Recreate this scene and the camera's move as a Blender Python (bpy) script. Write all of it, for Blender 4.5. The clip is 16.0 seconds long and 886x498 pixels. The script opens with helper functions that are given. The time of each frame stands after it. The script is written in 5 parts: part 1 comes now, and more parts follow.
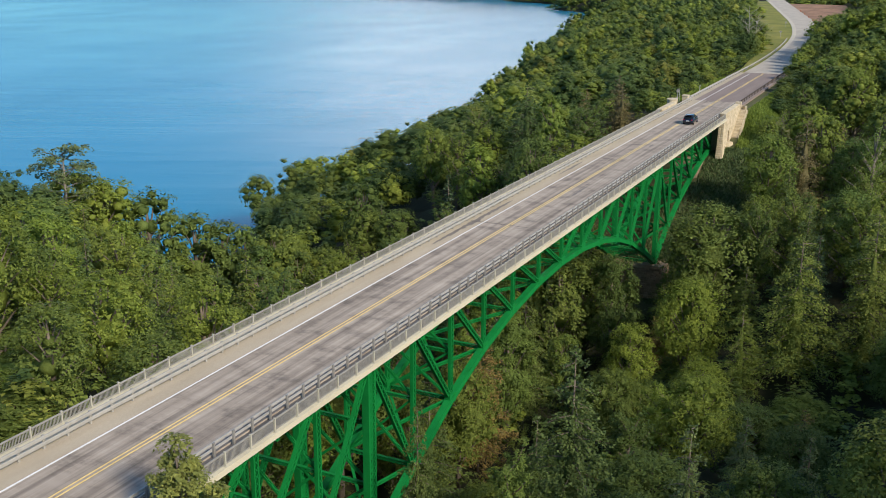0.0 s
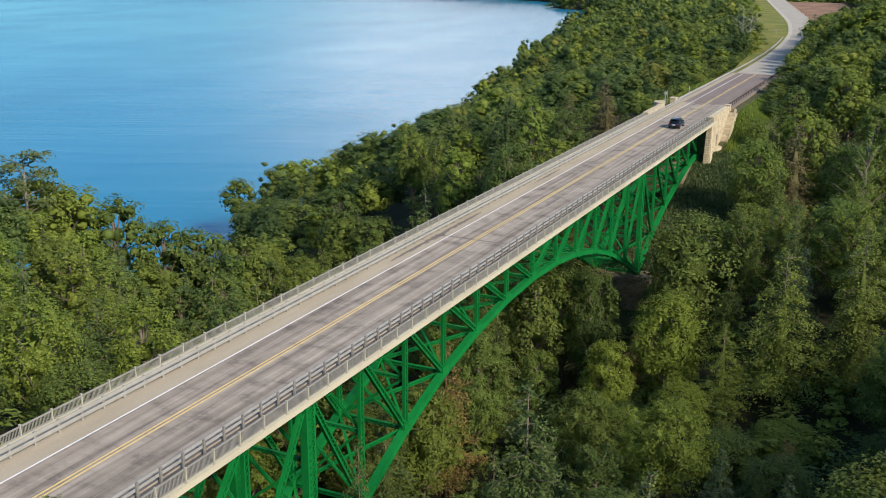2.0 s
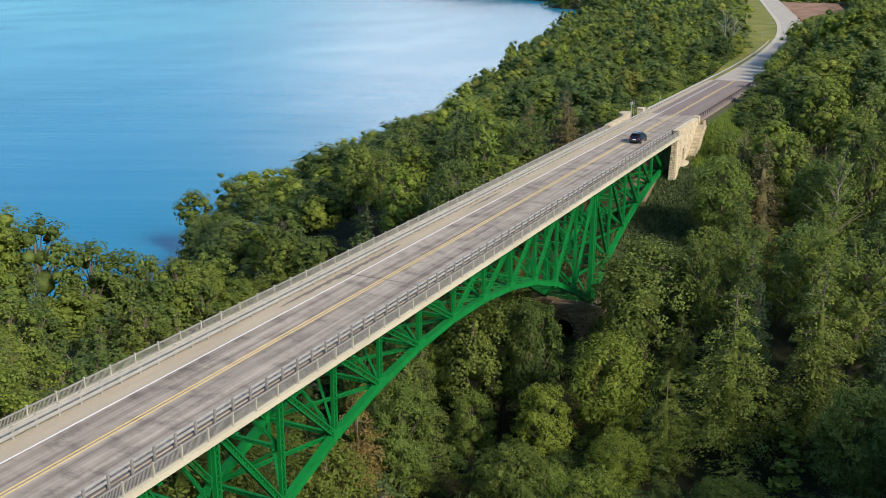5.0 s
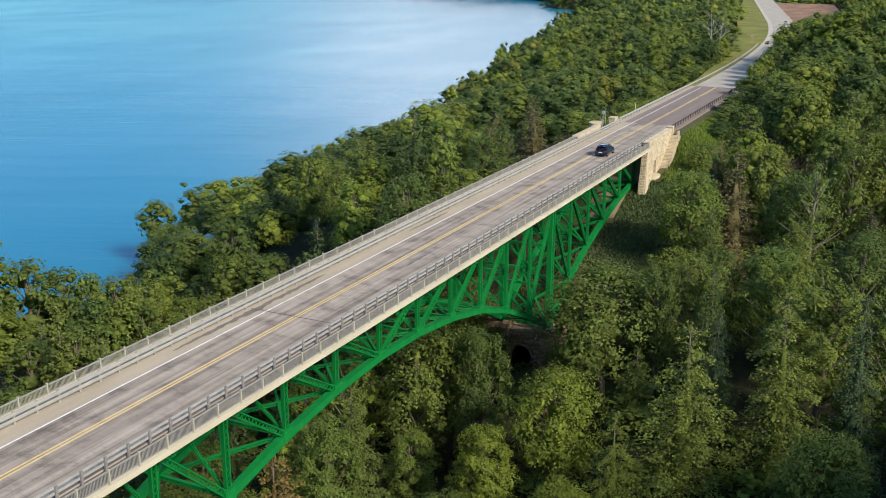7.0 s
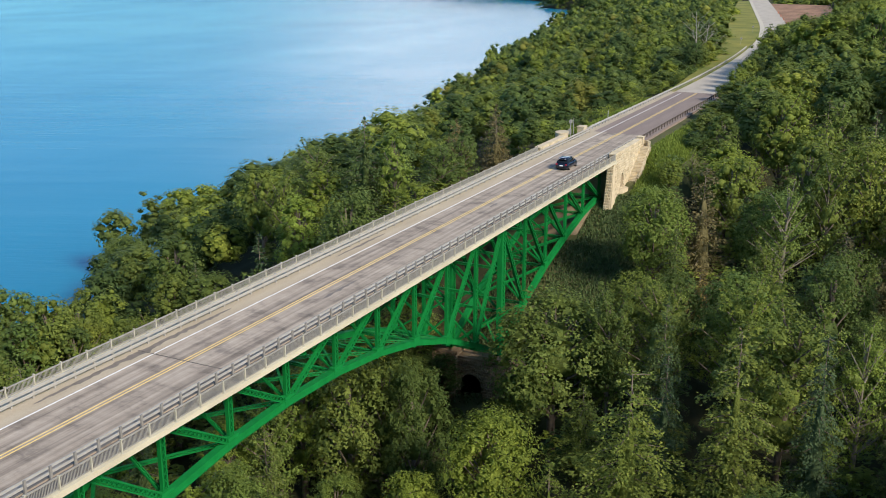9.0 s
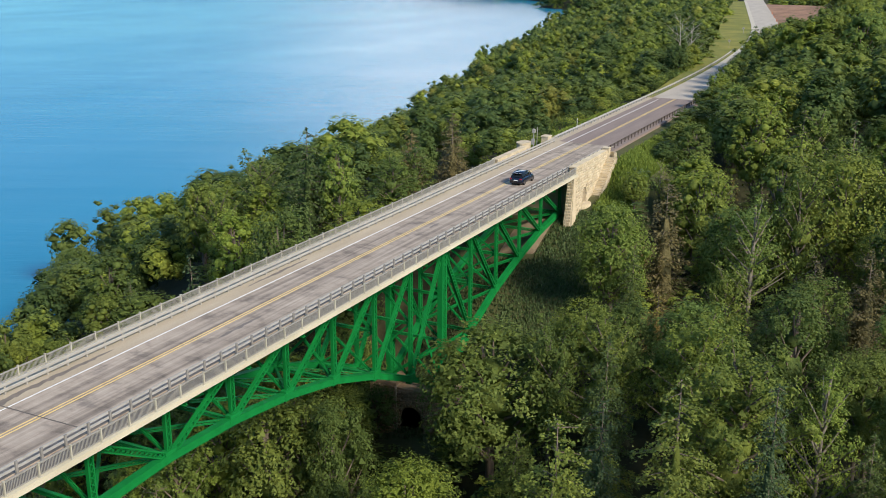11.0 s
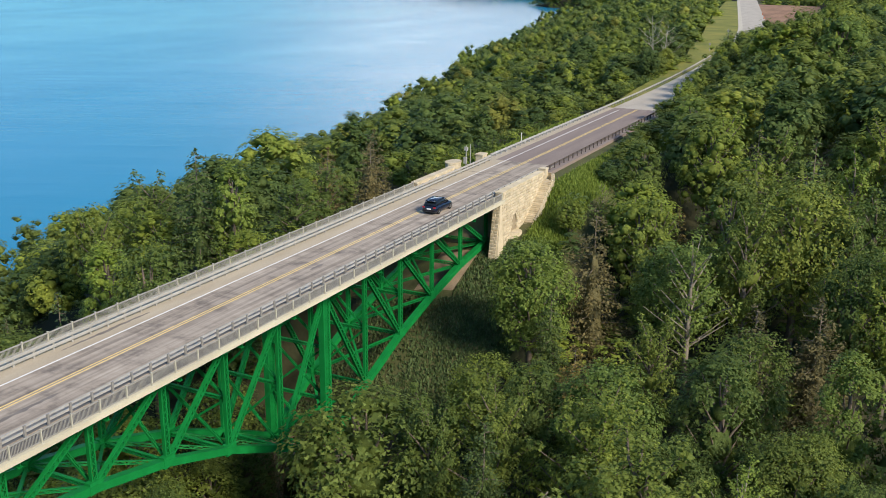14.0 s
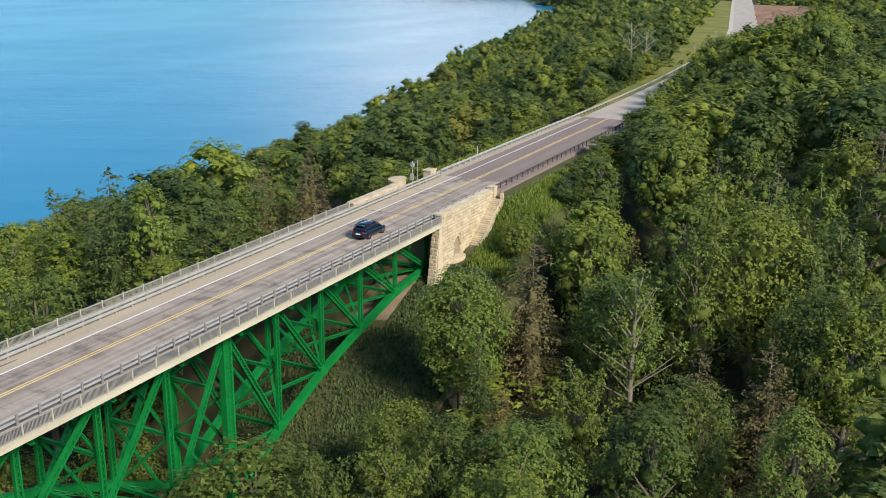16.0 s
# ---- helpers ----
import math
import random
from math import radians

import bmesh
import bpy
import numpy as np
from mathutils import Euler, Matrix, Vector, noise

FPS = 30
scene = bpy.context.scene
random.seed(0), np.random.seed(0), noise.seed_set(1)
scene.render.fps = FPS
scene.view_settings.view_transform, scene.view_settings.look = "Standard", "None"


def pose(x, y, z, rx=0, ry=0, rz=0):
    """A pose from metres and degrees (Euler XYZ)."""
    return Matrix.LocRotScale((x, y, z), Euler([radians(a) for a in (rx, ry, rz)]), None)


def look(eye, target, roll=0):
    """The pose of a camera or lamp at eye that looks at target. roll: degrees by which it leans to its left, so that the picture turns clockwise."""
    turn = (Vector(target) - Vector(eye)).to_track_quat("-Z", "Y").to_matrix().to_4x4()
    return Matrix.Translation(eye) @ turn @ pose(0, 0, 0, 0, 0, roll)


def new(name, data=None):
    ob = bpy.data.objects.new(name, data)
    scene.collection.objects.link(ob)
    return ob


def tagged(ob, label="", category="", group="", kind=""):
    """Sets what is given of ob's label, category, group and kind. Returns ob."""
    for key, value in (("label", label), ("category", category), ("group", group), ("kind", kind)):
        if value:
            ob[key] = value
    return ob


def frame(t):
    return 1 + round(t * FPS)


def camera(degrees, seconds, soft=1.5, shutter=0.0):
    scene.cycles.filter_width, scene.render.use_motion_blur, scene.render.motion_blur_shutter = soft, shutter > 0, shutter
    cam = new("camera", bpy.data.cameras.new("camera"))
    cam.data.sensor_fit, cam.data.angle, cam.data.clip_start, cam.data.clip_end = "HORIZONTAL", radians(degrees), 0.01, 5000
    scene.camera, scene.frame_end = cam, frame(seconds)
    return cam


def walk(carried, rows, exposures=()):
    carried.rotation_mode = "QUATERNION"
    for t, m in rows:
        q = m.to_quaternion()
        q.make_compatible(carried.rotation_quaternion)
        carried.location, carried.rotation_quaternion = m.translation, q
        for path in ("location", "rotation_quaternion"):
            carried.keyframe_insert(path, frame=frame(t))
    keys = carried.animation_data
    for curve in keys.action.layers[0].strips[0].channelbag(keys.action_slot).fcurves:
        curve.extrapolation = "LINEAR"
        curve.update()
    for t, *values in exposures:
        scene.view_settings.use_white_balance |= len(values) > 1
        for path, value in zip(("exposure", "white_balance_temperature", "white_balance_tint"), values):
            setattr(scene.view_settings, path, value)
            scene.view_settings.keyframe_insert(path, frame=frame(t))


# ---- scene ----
cam = camera(47.08, 16.0, soft=0.9)
# seconds, eye, yaw, pitch, roll
ROWS = [
    (0.00, 40.894, -190.979, 28.744, 26.012, -16.189, -0.306),
    (0.50, 40.972, -189.035, 28.766, 26.019, -16.222, -0.281),
    (1.00, 41.130, -187.167, 28.762, 26.028, -16.251, -0.260),
    (1.50, 41.371, -185.281, 28.766, 26.038, -16.276, -0.241),
    (2.00, 41.692, -183.317, 28.797, 26.049, -16.299, -0.224),
    (2.50, 42.082, -181.234, 28.861, 26.062, -16.318, -0.211),
    (3.00, 42.529, -179.014, 28.955, 26.077, -16.335, -0.199),
    (3.50, 43.019, -176.652, 29.074, 26.092, -16.349, -0.191),
    (4.00, 43.540, -174.155, 29.206, 26.109, -16.361, -0.184),
    (4.75, 44.355, -170.187, 29.409, 26.137, -16.376, -0.179),
    (5.50, 45.184, -166.011, 29.591, 26.168, -16.388, -0.178),
    (6.50, 46.287, -160.243, 29.771, 26.214, -16.401, -0.185),
    (7.00, 46.834, -157.312, 29.829, 26.239, -16.406, -0.191),
    (7.50, 47.380, -154.368, 29.869, 26.265, -16.411, -0.200),
    (8.00, 47.927, -151.418, 29.894, 26.293, -16.417, -0.210),
    (8.50, 48.476, -148.464, 29.908, 26.321, -16.423, -0.222),
    (9.00, 49.030, -145.503, 29.915, 26.352, -16.429, -0.235),
    (9.75, 49.871, -141.035, 29.922, 26.399, -16.441, -0.258),
    (10.50, 50.719, -136.501, 29.935, 26.449, -16.456, -0.285),
    (11.50, 51.843, -130.287, 29.965, 26.520, -16.482, -0.326),
    (12.00, 52.392, -127.085, 29.983, 26.558, -16.499, -0.348),
    (12.50, 52.927, -123.819, 30.001, 26.597, -16.518, -0.371),
    (13.00, 53.447, -120.496, 30.020, 26.637, -16.540, -0.396),
    (13.50, 53.956, -117.137, 30.041, 26.678, -16.566, -0.422),
    (14.00, 54.466, -113.782, 30.072, 26.720, -16.595, -0.448),
    (14.50, 54.998, -110.487, 30.132, 26.763, -16.627, -0.476),
    (15.00, 55.591, -107.334, 30.249, 26.808, -16.664, -0.505),
    (15.50, 56.302, -104.436, 30.471, 26.854, -16.705, -0.534),
    (16.00, 57.215, -101.935, 30.865, 26.901, -16.750, -0.564),
]
walk(cam, [(t, pose(x, y, z, 90 + pitch, roll, yaw)) for t, x, y, z, yaw, pitch, roll in ROWS],
     exposures=[(0.0, 0.82), (4.0, 0.87), (8.0, 0.92), (16.0, 0.94)])

# ---- light ----
SUN_DIR = Vector((0.74, -0.34, 0.56)).normalized()      # towards the sun
world = bpy.data.worlds.new("sky")
scene.world = world
world.use_nodes = True
wt = world.node_tree
wt.nodes.clear()
w_out = wt.nodes.new("ShaderNodeOutputWorld")
w_bg = wt.nodes.new("ShaderNodeBackground")
w_sky = wt.nodes.new("ShaderNodeTexSky")
w_sky.sky_type = "NISHITA"
w_sky.sun_disc = False
w_sky.sun_elevation = math.asin(SUN_DIR.z)
w_sky.sun_rotation = math.atan2(SUN_DIR.x, SUN_DIR.y)
w_sky.dust_density = 0.15
w_sky.ozone_density = 2.5
w_bg.inputs["Strength"].default_value = 0.104
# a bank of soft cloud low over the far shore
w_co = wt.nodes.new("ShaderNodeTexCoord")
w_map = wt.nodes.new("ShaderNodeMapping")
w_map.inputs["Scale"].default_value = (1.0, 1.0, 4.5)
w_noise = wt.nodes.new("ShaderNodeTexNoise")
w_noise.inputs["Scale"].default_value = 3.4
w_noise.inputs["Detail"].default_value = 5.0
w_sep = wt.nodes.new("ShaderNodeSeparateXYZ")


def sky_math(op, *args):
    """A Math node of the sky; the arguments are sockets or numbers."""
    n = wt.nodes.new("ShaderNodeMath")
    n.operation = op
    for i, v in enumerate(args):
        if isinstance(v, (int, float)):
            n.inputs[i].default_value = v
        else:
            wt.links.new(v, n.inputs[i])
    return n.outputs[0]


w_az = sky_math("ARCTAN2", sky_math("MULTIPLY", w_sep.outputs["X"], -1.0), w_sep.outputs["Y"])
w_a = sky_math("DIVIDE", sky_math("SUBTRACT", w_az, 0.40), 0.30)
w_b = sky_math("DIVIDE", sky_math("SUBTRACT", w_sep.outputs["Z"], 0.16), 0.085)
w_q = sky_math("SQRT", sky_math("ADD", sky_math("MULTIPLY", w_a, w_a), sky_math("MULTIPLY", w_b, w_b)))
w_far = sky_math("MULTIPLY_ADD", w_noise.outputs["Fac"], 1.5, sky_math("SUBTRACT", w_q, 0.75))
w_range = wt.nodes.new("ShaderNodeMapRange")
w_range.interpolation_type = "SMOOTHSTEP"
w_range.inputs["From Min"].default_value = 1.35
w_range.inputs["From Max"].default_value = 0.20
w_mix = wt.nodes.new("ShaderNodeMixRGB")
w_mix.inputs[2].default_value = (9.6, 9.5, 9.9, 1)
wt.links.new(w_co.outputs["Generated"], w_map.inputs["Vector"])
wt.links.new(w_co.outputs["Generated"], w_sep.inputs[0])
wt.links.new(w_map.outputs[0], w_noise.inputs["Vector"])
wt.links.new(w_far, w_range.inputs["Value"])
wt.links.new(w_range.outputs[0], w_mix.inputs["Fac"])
w_tint = wt.nodes.new("ShaderNodeMixRGB")      # clear northern air, bluer than the model's haze
w_tint.blend_type = "MULTIPLY"
w_tint.inputs[0].default_value = 1.0
w_low = wt.nodes.new("ShaderNodeMapRange")
w_low.inputs["From Min"].default_value = 0.0
w_low.inputs["From Max"].default_value = 0.45
w_air = wt.nodes.new("ShaderNodeMixRGB")
w_air.inputs[1].default_value = (0.19, 0.44, 0.61, 1)
w_air.inputs[2].default_value = (0.88, 0.95, 0.95, 1)
wt.links.new(w_sep.outputs["Z"], w_low.inputs["Value"])
wt.links.new(w_low.outputs[0], w_air.inputs[0])
wt.links.new(w_air.outputs[0], w_tint.inputs[2])
wt.links.new(w_sky.outputs["Color"], w_tint.inputs[1])
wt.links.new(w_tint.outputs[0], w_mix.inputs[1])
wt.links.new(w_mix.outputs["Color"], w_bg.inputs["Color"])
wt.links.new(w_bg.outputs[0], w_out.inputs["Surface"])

sun = new("sun", bpy.data.lights.new("sun", "SUN"))
sun.data.energy = 2.95
sun.data.angle = radians(13)
sun.data.color = (1.0, 0.87, 0.68)
sun.matrix_world = look(SUN_DIR * 300, (0, 0, 0))


# ---- materials ----
def mat(name, rough=0.8, metal=0.0, spec=0.5):
    m = bpy.data.materials.new(name)
    m.use_nodes = True
    nt = m.node_tree
    b = nt.nodes["Principled BSDF"]
    b.inputs["Roughness"].default_value = rough
    b.inputs["Metallic"].default_value = metal
    b.inputs["Specular IOR Level"].default_value = spec
    return m, nt, b


def node(nt, kind, **kw):
    n = nt.nodes.new(kind)
    for k, v in kw.items():
        if k in n.inputs:
            n.inputs[k].default_value = v
    return n


def coords(nt, scale=(1, 1, 1)):
    c = nt.nodes.new("ShaderNodeNewGeometry")
    m = nt.nodes.new("ShaderNodeMapping")
    m.inputs["Scale"].default_value = scale
    nt.links.new(c.outputs["Position"], m.inputs["Vector"])
    return m.outputs[0]


def noise_tex(nt, vec, scale, detail=4.0, rough=0.55):
    n = node(nt, "ShaderNodeTexNoise", Scale=scale, Detail=detail, Roughness=rough)
    nt.links.new(vec, n.inputs["Vector"])
    return n.outputs["Fac"]


def ramp(nt, fac, stops):
    r = nt.nodes.new("ShaderNodeValToRGB")
    e = r.color_ramp.elements
    while len(e) < len(stops):
        e.new(0.5)
    for el, (p, c) in zip(e, stops):
        el.position = p
        el.color = (*c, 1) if len(c) == 3 else c
    nt.links.new(fac, r.inputs["Fac"])
    return r.outputs["Color"]


def mix(nt, fac, a, b, mode="MIX"):
    n = nt.nodes.new("ShaderNodeMixRGB")
    n.blend_type = mode
    for i, v in ((0, fac), (1, a), (2, b)):
        if isinstance(v, (int, float)):
            n.inputs[i].default_value = v
        elif isinstance(v, tuple):
            n.inputs[i].default_value = (*v, 1)
        else:
            nt.links.new(v, n.inputs[i])
    return n.outputs[0]


def bump(nt, b, height, strength=0.3, dist=0.02):
    n = node(nt, "ShaderNodeBump", Strength=strength, Distance=dist)
    nt.links.new(height, n.inputs["Height"])
    nt.links.new(n.outputs[0], b.inputs["Normal"])


def simple(name, c1, c2, scale=3.0, rough=0.8, metal=0.0, stretch=(1, 1, 1), fine=25.0, bump_d=0.01, spec=0.4):
    """Two tones over a broad and a fine noise, with a little relief."""
    m, nt, b = mat(name, rough, metal, spec)
    v = coords(nt, stretch)
    broad = noise_tex(nt, v, scale)
    small = noise_tex(nt, v, fine, 3.0)
    col = ramp(nt, broad, [(0.3, c1), (0.7, c2)])
    col = mix(nt, 0.25, col, ramp(nt, small, [(0.3, tuple(x * 0.6 for x in c1)), (0.7, tuple(min(1, x * 1.25) for x in c2))]))
    nt.links.new(col, b.inputs["Base Color"])
    bump(nt, b, small, 0.4, bump_d)
    return m


GREEN = simple("green_steel_paint", (0.002, 0.150, 0.030), (0.005, 0.215, 0.046), 0.8, 0.55, spec=0.3, bump_d=0.003)
CONCRETE = simple("parapet_concrete", (0.36, 0.345, 0.29), (0.50, 0.48, 0.40), 0.9, 0.9, stretch=(1, 0.25, 1))
FASCIA = simple("fascia_concrete", (0.47, 0.43, 0.33), (0.62, 0.58, 0.45), 0.7, 0.9, stretch=(1, 0.3, 1))
POSTC = simple("post_paint", (0.36, 0.35, 0.29), (0.47, 0.455, 0.38), 1.5, 0.8)
RAILM = simple("railing_paint", (0.23, 0.225, 0.205), (0.33, 0.32, 0.295), 1.5, 0.8)
# concrete darkened to carry the shade of railing and guardrail
SHADE_CONCRETE = simple("shade_dark_concrete", (0.10, 0.095, 0.095), (0.17, 0.16, 0.155), 1.2, 0.8, stretch=(1, 0.15, 1))
RUST_RAIL = simple("rusted_steel", (0.075, 0.06, 0.055), (0.13, 0.11, 0.10), 1.2, 0.8, 0.1)
GALV = simple("galvanised_steel", (0.32, 0.315, 0.30), (0.44, 0.43, 0.41), 1.2, 0.6, 0.1, spec=0.5)
GALV_PALE = simple("dull_zinc", (0.28, 0.275, 0.255), (0.38, 0.37, 0.345), 1.2, 0.75, spec=0.3)
GALV_DARK = simple("weathered_steel", (0.21, 0.205, 0.195), (0.29, 0.28, 0.27), 1.2, 0.7, 0.1)
PIER_STONE = simple("brown_pier_stone", (0.25, 0.17, 0.105), (0.38, 0.275, 0.175), 0.8, 0.9, fine=9.0)
STONE = simple("sandstone", (0.45, 0.375, 0.25), (0.64, 0.555, 0.41), 0.8, 0.9, fine=9.0)
MORTAR = simple("mortar", (0.27, 0.22, 0.15), (0.36, 0.30, 0.21), 1.5, 0.95)
YELLOW = simple("yellow_road_paint", (0.66, 0.47, 0.15), (0.80, 0.62, 0.27), 2.0, 0.7)
WHITE = simple("white_road_paint", (0.66, 0.66, 0.66), (0.80, 0.80, 0.80), 2.0, 0.7)
BARK = simple("bark", (0.09, 0.07, 0.055), (0.20, 0.17, 0.14), 3.0, 0.95, stretch=(1, 1, 0.3))
SNAG_BARK = simple("silvery_dead_wood", (0.27, 0.25, 0.22), (0.42, 0.40, 0.36), 3.0, 0.9, stretch=(1, 1, 0.3))
PALE_BARK = simple("pale_dead_wood", (0.16, 0.14, 0.115), (0.27, 0.245, 0.21), 3.0, 0.95, stretch=(1, 1, 0.3))


def vary_by_object(m, amount=0.35):
    nt = m.node_tree
    b = nt.nodes["Principled BSDF"]
    src = b.inputs["Base Color"].links[0].from_socket
    info = nt.nodes.new("ShaderNodeObjectInfo")
    mr = node(nt, "ShaderNodeMapRange")
    mr.inputs["To Min"].default_value = 1 - amount
    mr.inputs["To Max"].default_value = 1 + amount * 0.35
    nt.links.new(info.outputs["Random"], mr.inputs["Value"])
    hsv = nt.nodes.new("ShaderNodeHueSaturation")
    nt.links.new(src, hsv.inputs["Color"])
    nt.links.new(mr.outputs[0], hsv.inputs["Value"])
    nt.links.new(hsv.outputs[0], b.inputs["Base Color"])


vary_by_object(STONE, 0.20)
vary_by_object(PIER_STONE, 0.35)


def deck_material():
    """Worn concrete paving: long tyre bands, cross streaks, patches."""
    m, nt, b = mat("worn_concrete_deck", 0.85, 0, 0.3)
    v = coords(nt)
    long_bands = noise_tex(nt, coords(nt, (1.5, 0.03, 1)), 1.0, 6.0, 0.65)
    cross = noise_tex(nt, coords(nt, (0.30, 0.42, 1)), 1.0, 7.0, 0.7)
    fine = noise_tex(nt, v, 14.0, 4.0, 0.7)
    col = ramp(nt, long_bands, [(0.34, (0.215, 0.185, 0.16)), (0.5, (0.39, 0.337, 0.287)), (0.66, (0.53, 0.465, 0.40))])
    col = mix(nt, 0.8, col, ramp(nt, cross, [(0.34, (0.36, 0.36, 0.38)), (0.48, (0.84, 0.83, 0.82)), (0.62, (1, 1, 1))]), "MULTIPLY")
    col = mix(nt, 0.25, col, ramp(nt, fine, [(0.3, (0.5, 0.48, 0.46)), (0.7, (1, 1, 1))]), "MULTIPLY")
    nt.links.new(col, b.inputs["Base Color"])
    bump(nt, b, fine, 0.3, 0.01)
    return m


DECK = deck_material()
SHOULDER = simple("dusty_concrete_shoulder", (0.37, 0.315, 0.235), (0.47, 0.41, 0.32), 0.7, 0.9, stretch=(1, 0.2, 1))
ASPHALT = simple("dark_asphalt", (0.19, 0.15, 0.135), (0.265, 0.215, 0.195), 0.6, 0.85, stretch=(1, 0.12, 1))
PALE_ROAD = simple("pale_chip_seal", (0.36, 0.325, 0.28), (0.47, 0.43, 0.375), 0.3, 0.9, stretch=(1, 0.3, 1))
SOIL = simple("grey_brown_soil", (0.17, 0.13, 0.09), (0.28, 0.22, 0.15), 0.5, 0.95, fine=6.0)
SHOULDER_PALE = simple("pale_gravel", (0.44, 0.41, 0.34), (0.56, 0.52, 0.44), 0.3, 0.9)
DIRT = simple("red_brown_dirt", (0.15, 0.085, 0.055), (0.36, 0.21, 0.13), 0.12, 0.95, stretch=(1, 0.35, 1), fine=0.9)
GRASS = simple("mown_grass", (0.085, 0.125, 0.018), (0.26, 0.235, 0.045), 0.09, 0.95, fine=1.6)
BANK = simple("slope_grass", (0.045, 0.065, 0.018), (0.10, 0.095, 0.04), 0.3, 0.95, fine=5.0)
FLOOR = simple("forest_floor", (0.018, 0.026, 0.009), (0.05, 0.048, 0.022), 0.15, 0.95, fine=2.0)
STAIN = simple("dark_oily_stain", (0.13, 0.115, 0.105), (0.22, 0.195, 0.175), 1.2, 0.7)
JOINT = simple("dark_joint", (0.09, 0.08, 0.075), (0.14, 0.125, 0.115), 2.0, 0.9)


def water_material():
    m, nt, b = mat("lake_water", 0.20, 0, 0.34)
    b.inputs["IOR"].default_value = 1.33
    v = coords(nt)
    broad = noise_tex(nt, coords(nt, (0.004, 0.0012, 1)), 1.0, 4.0, 0.6)
    col = ramp(nt, broad, [(0.3, (0.004, 0.155, 0.295)), (0.7, (0.007, 0.205, 0.375))])
    nt.links.new(col, b.inputs["Base Color"])
    geo = nt.nodes.new("ShaderNodeNewGeometry")
    waves = []
    for scale in ((0.10, 0.42, 1), (0.004, 0.028, 1)):
        mp = nt.nodes.new("ShaderNodeMapping")
        mp.vector_type = "TEXTURE"
        mp.inputs["Rotation"].default_value = (0, 0, radians(24))
        mp.inputs["Scale"].default_value = tuple(1 / c for c in scale)
        nt.links.new(geo.outputs["Position"], mp.inputs["Vector"])
        waves.append(noise_tex(nt, mp.outputs[0], 1.0, 6.0, 0.62))
    # cat's-paws: stretches of ruffled water among smooth ones
    nt.links.new(ramp(nt, noise_tex(nt, coords(nt, (0.006, 0.0022, 1)), 1.0, 5.0, 0.7), [(0.40, (0.15, 0.15, 0.15)), (0.62, (0.21, 0.21, 0.21))]), b.inputs["Roughness"])
    b1 = node(nt, "ShaderNodeBump", Strength=0.06, Distance=0.35)
    patch = ramp(nt, noise_tex(nt, coords(nt, (0.0035, 0.016, 1)), 1.0, 4.0, 0.6), [(0.42, (0.045, 0.045, 0.045)), (0.60, (0.26, 0.26, 0.26))])
    nt.links.new(patch, b1.inputs["Strength"])
    nt.links.new(waves[0], b1.inputs["Height"])
    b2 = node(nt, "ShaderNodeBump", Strength=0.16, Distance=3.0)
    nt.links.new(waves[1], b2.inputs["Height"])
    nt.links.new(b1.outputs[0], b2.inputs["Normal"])
    nt.links.new(b2.outputs[0], b.inputs["Normal"])
    return m


WATER = water_material()


def leaf_material(name, dark, light, sheen=0.25, fine=8.0, tint=False):
    m, nt, b = mat(name, 0.65, 0, 0.3)
    geo = nt.nodes.new("ShaderNodeNewGeometry")
    info = nt.nodes.new("ShaderNodeObjectInfo")
    col = ramp(nt, geo.outputs["Random Per Island"], [(0.0, tuple(1.04 * d for d in dark)), (0.7, tuple(0.42 * d + 0.66 * q for d, q in zip(dark, light))), (1.0, tuple(1.24 * q - 0.06 * d for d, q in zip(dark, light)))])
    if tint:
        at = nt.nodes.new("ShaderNodeAttribute")
        at.attribute_name = "tree_tone"
        rnd = at.outputs["Fac"]
        spread = [(0.0, (0.42, 0.56, 0.60)), (0.2, (0.66, 0.80, 0.80)), (0.5, (0.97, 1.0, 0.86)), (0.75, (1.20, 1.24, 0.84)), (0.93, (1.62, 1.58, 0.92)), (1.0, (1.40, 1.14, 0.92))]
    else:
        rnd = info.outputs["Random"]
        spread = [(0.0, (0.56, 0.68, 0.68)), (0.2, (0.74, 0.86, 0.85)), (0.45, (0.95, 1.0, 0.87)), (0.70, (1.08, 1.12, 0.82)), (0.92, (1.32, 1.36, 0.86)), (1.0, (1.22, 1.16, 0.88))]
    tone = ramp(nt, rnd, spread)
    col = mix(nt, 1.0, col, tone, "MULTIPLY")
    # tone of each spray; low values on inner bodies paint the crown's shade
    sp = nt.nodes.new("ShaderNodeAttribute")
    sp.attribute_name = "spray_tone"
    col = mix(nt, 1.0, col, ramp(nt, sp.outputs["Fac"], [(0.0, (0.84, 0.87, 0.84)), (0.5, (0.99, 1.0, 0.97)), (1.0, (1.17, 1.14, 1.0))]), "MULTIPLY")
    pos = coords(nt)
    grain = noise_tex(nt, pos, fine, 2.0, 0.6)
    col = mix(nt, 1.0, col, ramp(nt, grain, [(0.30, (0.86, 0.88, 0.85)), (0.55, (1.01, 1.01, 1.01)), (0.72, (1.14, 1.12, 1.06))]), "MULTIPLY")
    nt.links.new(col, b.inputs["Base Color"])
    bump(nt, b, grain, 0.8, 0.8 / fine)
    tr = nt.nodes.new("ShaderNodeBsdfTranslucent")
    nt.links.new(col, tr.inputs["Color"])
    ms = nt.nodes.new("ShaderNodeMixShader")
    ms.inputs[0].default_value = sheen
    nt.links.new(b.outputs[0], ms.inputs[1])
    nt.links.new(tr.outputs[0], ms.inputs[2])
    nt.links.new(ms.outputs[0], nt.nodes["Material Output"].inputs["Surface"])
    return m


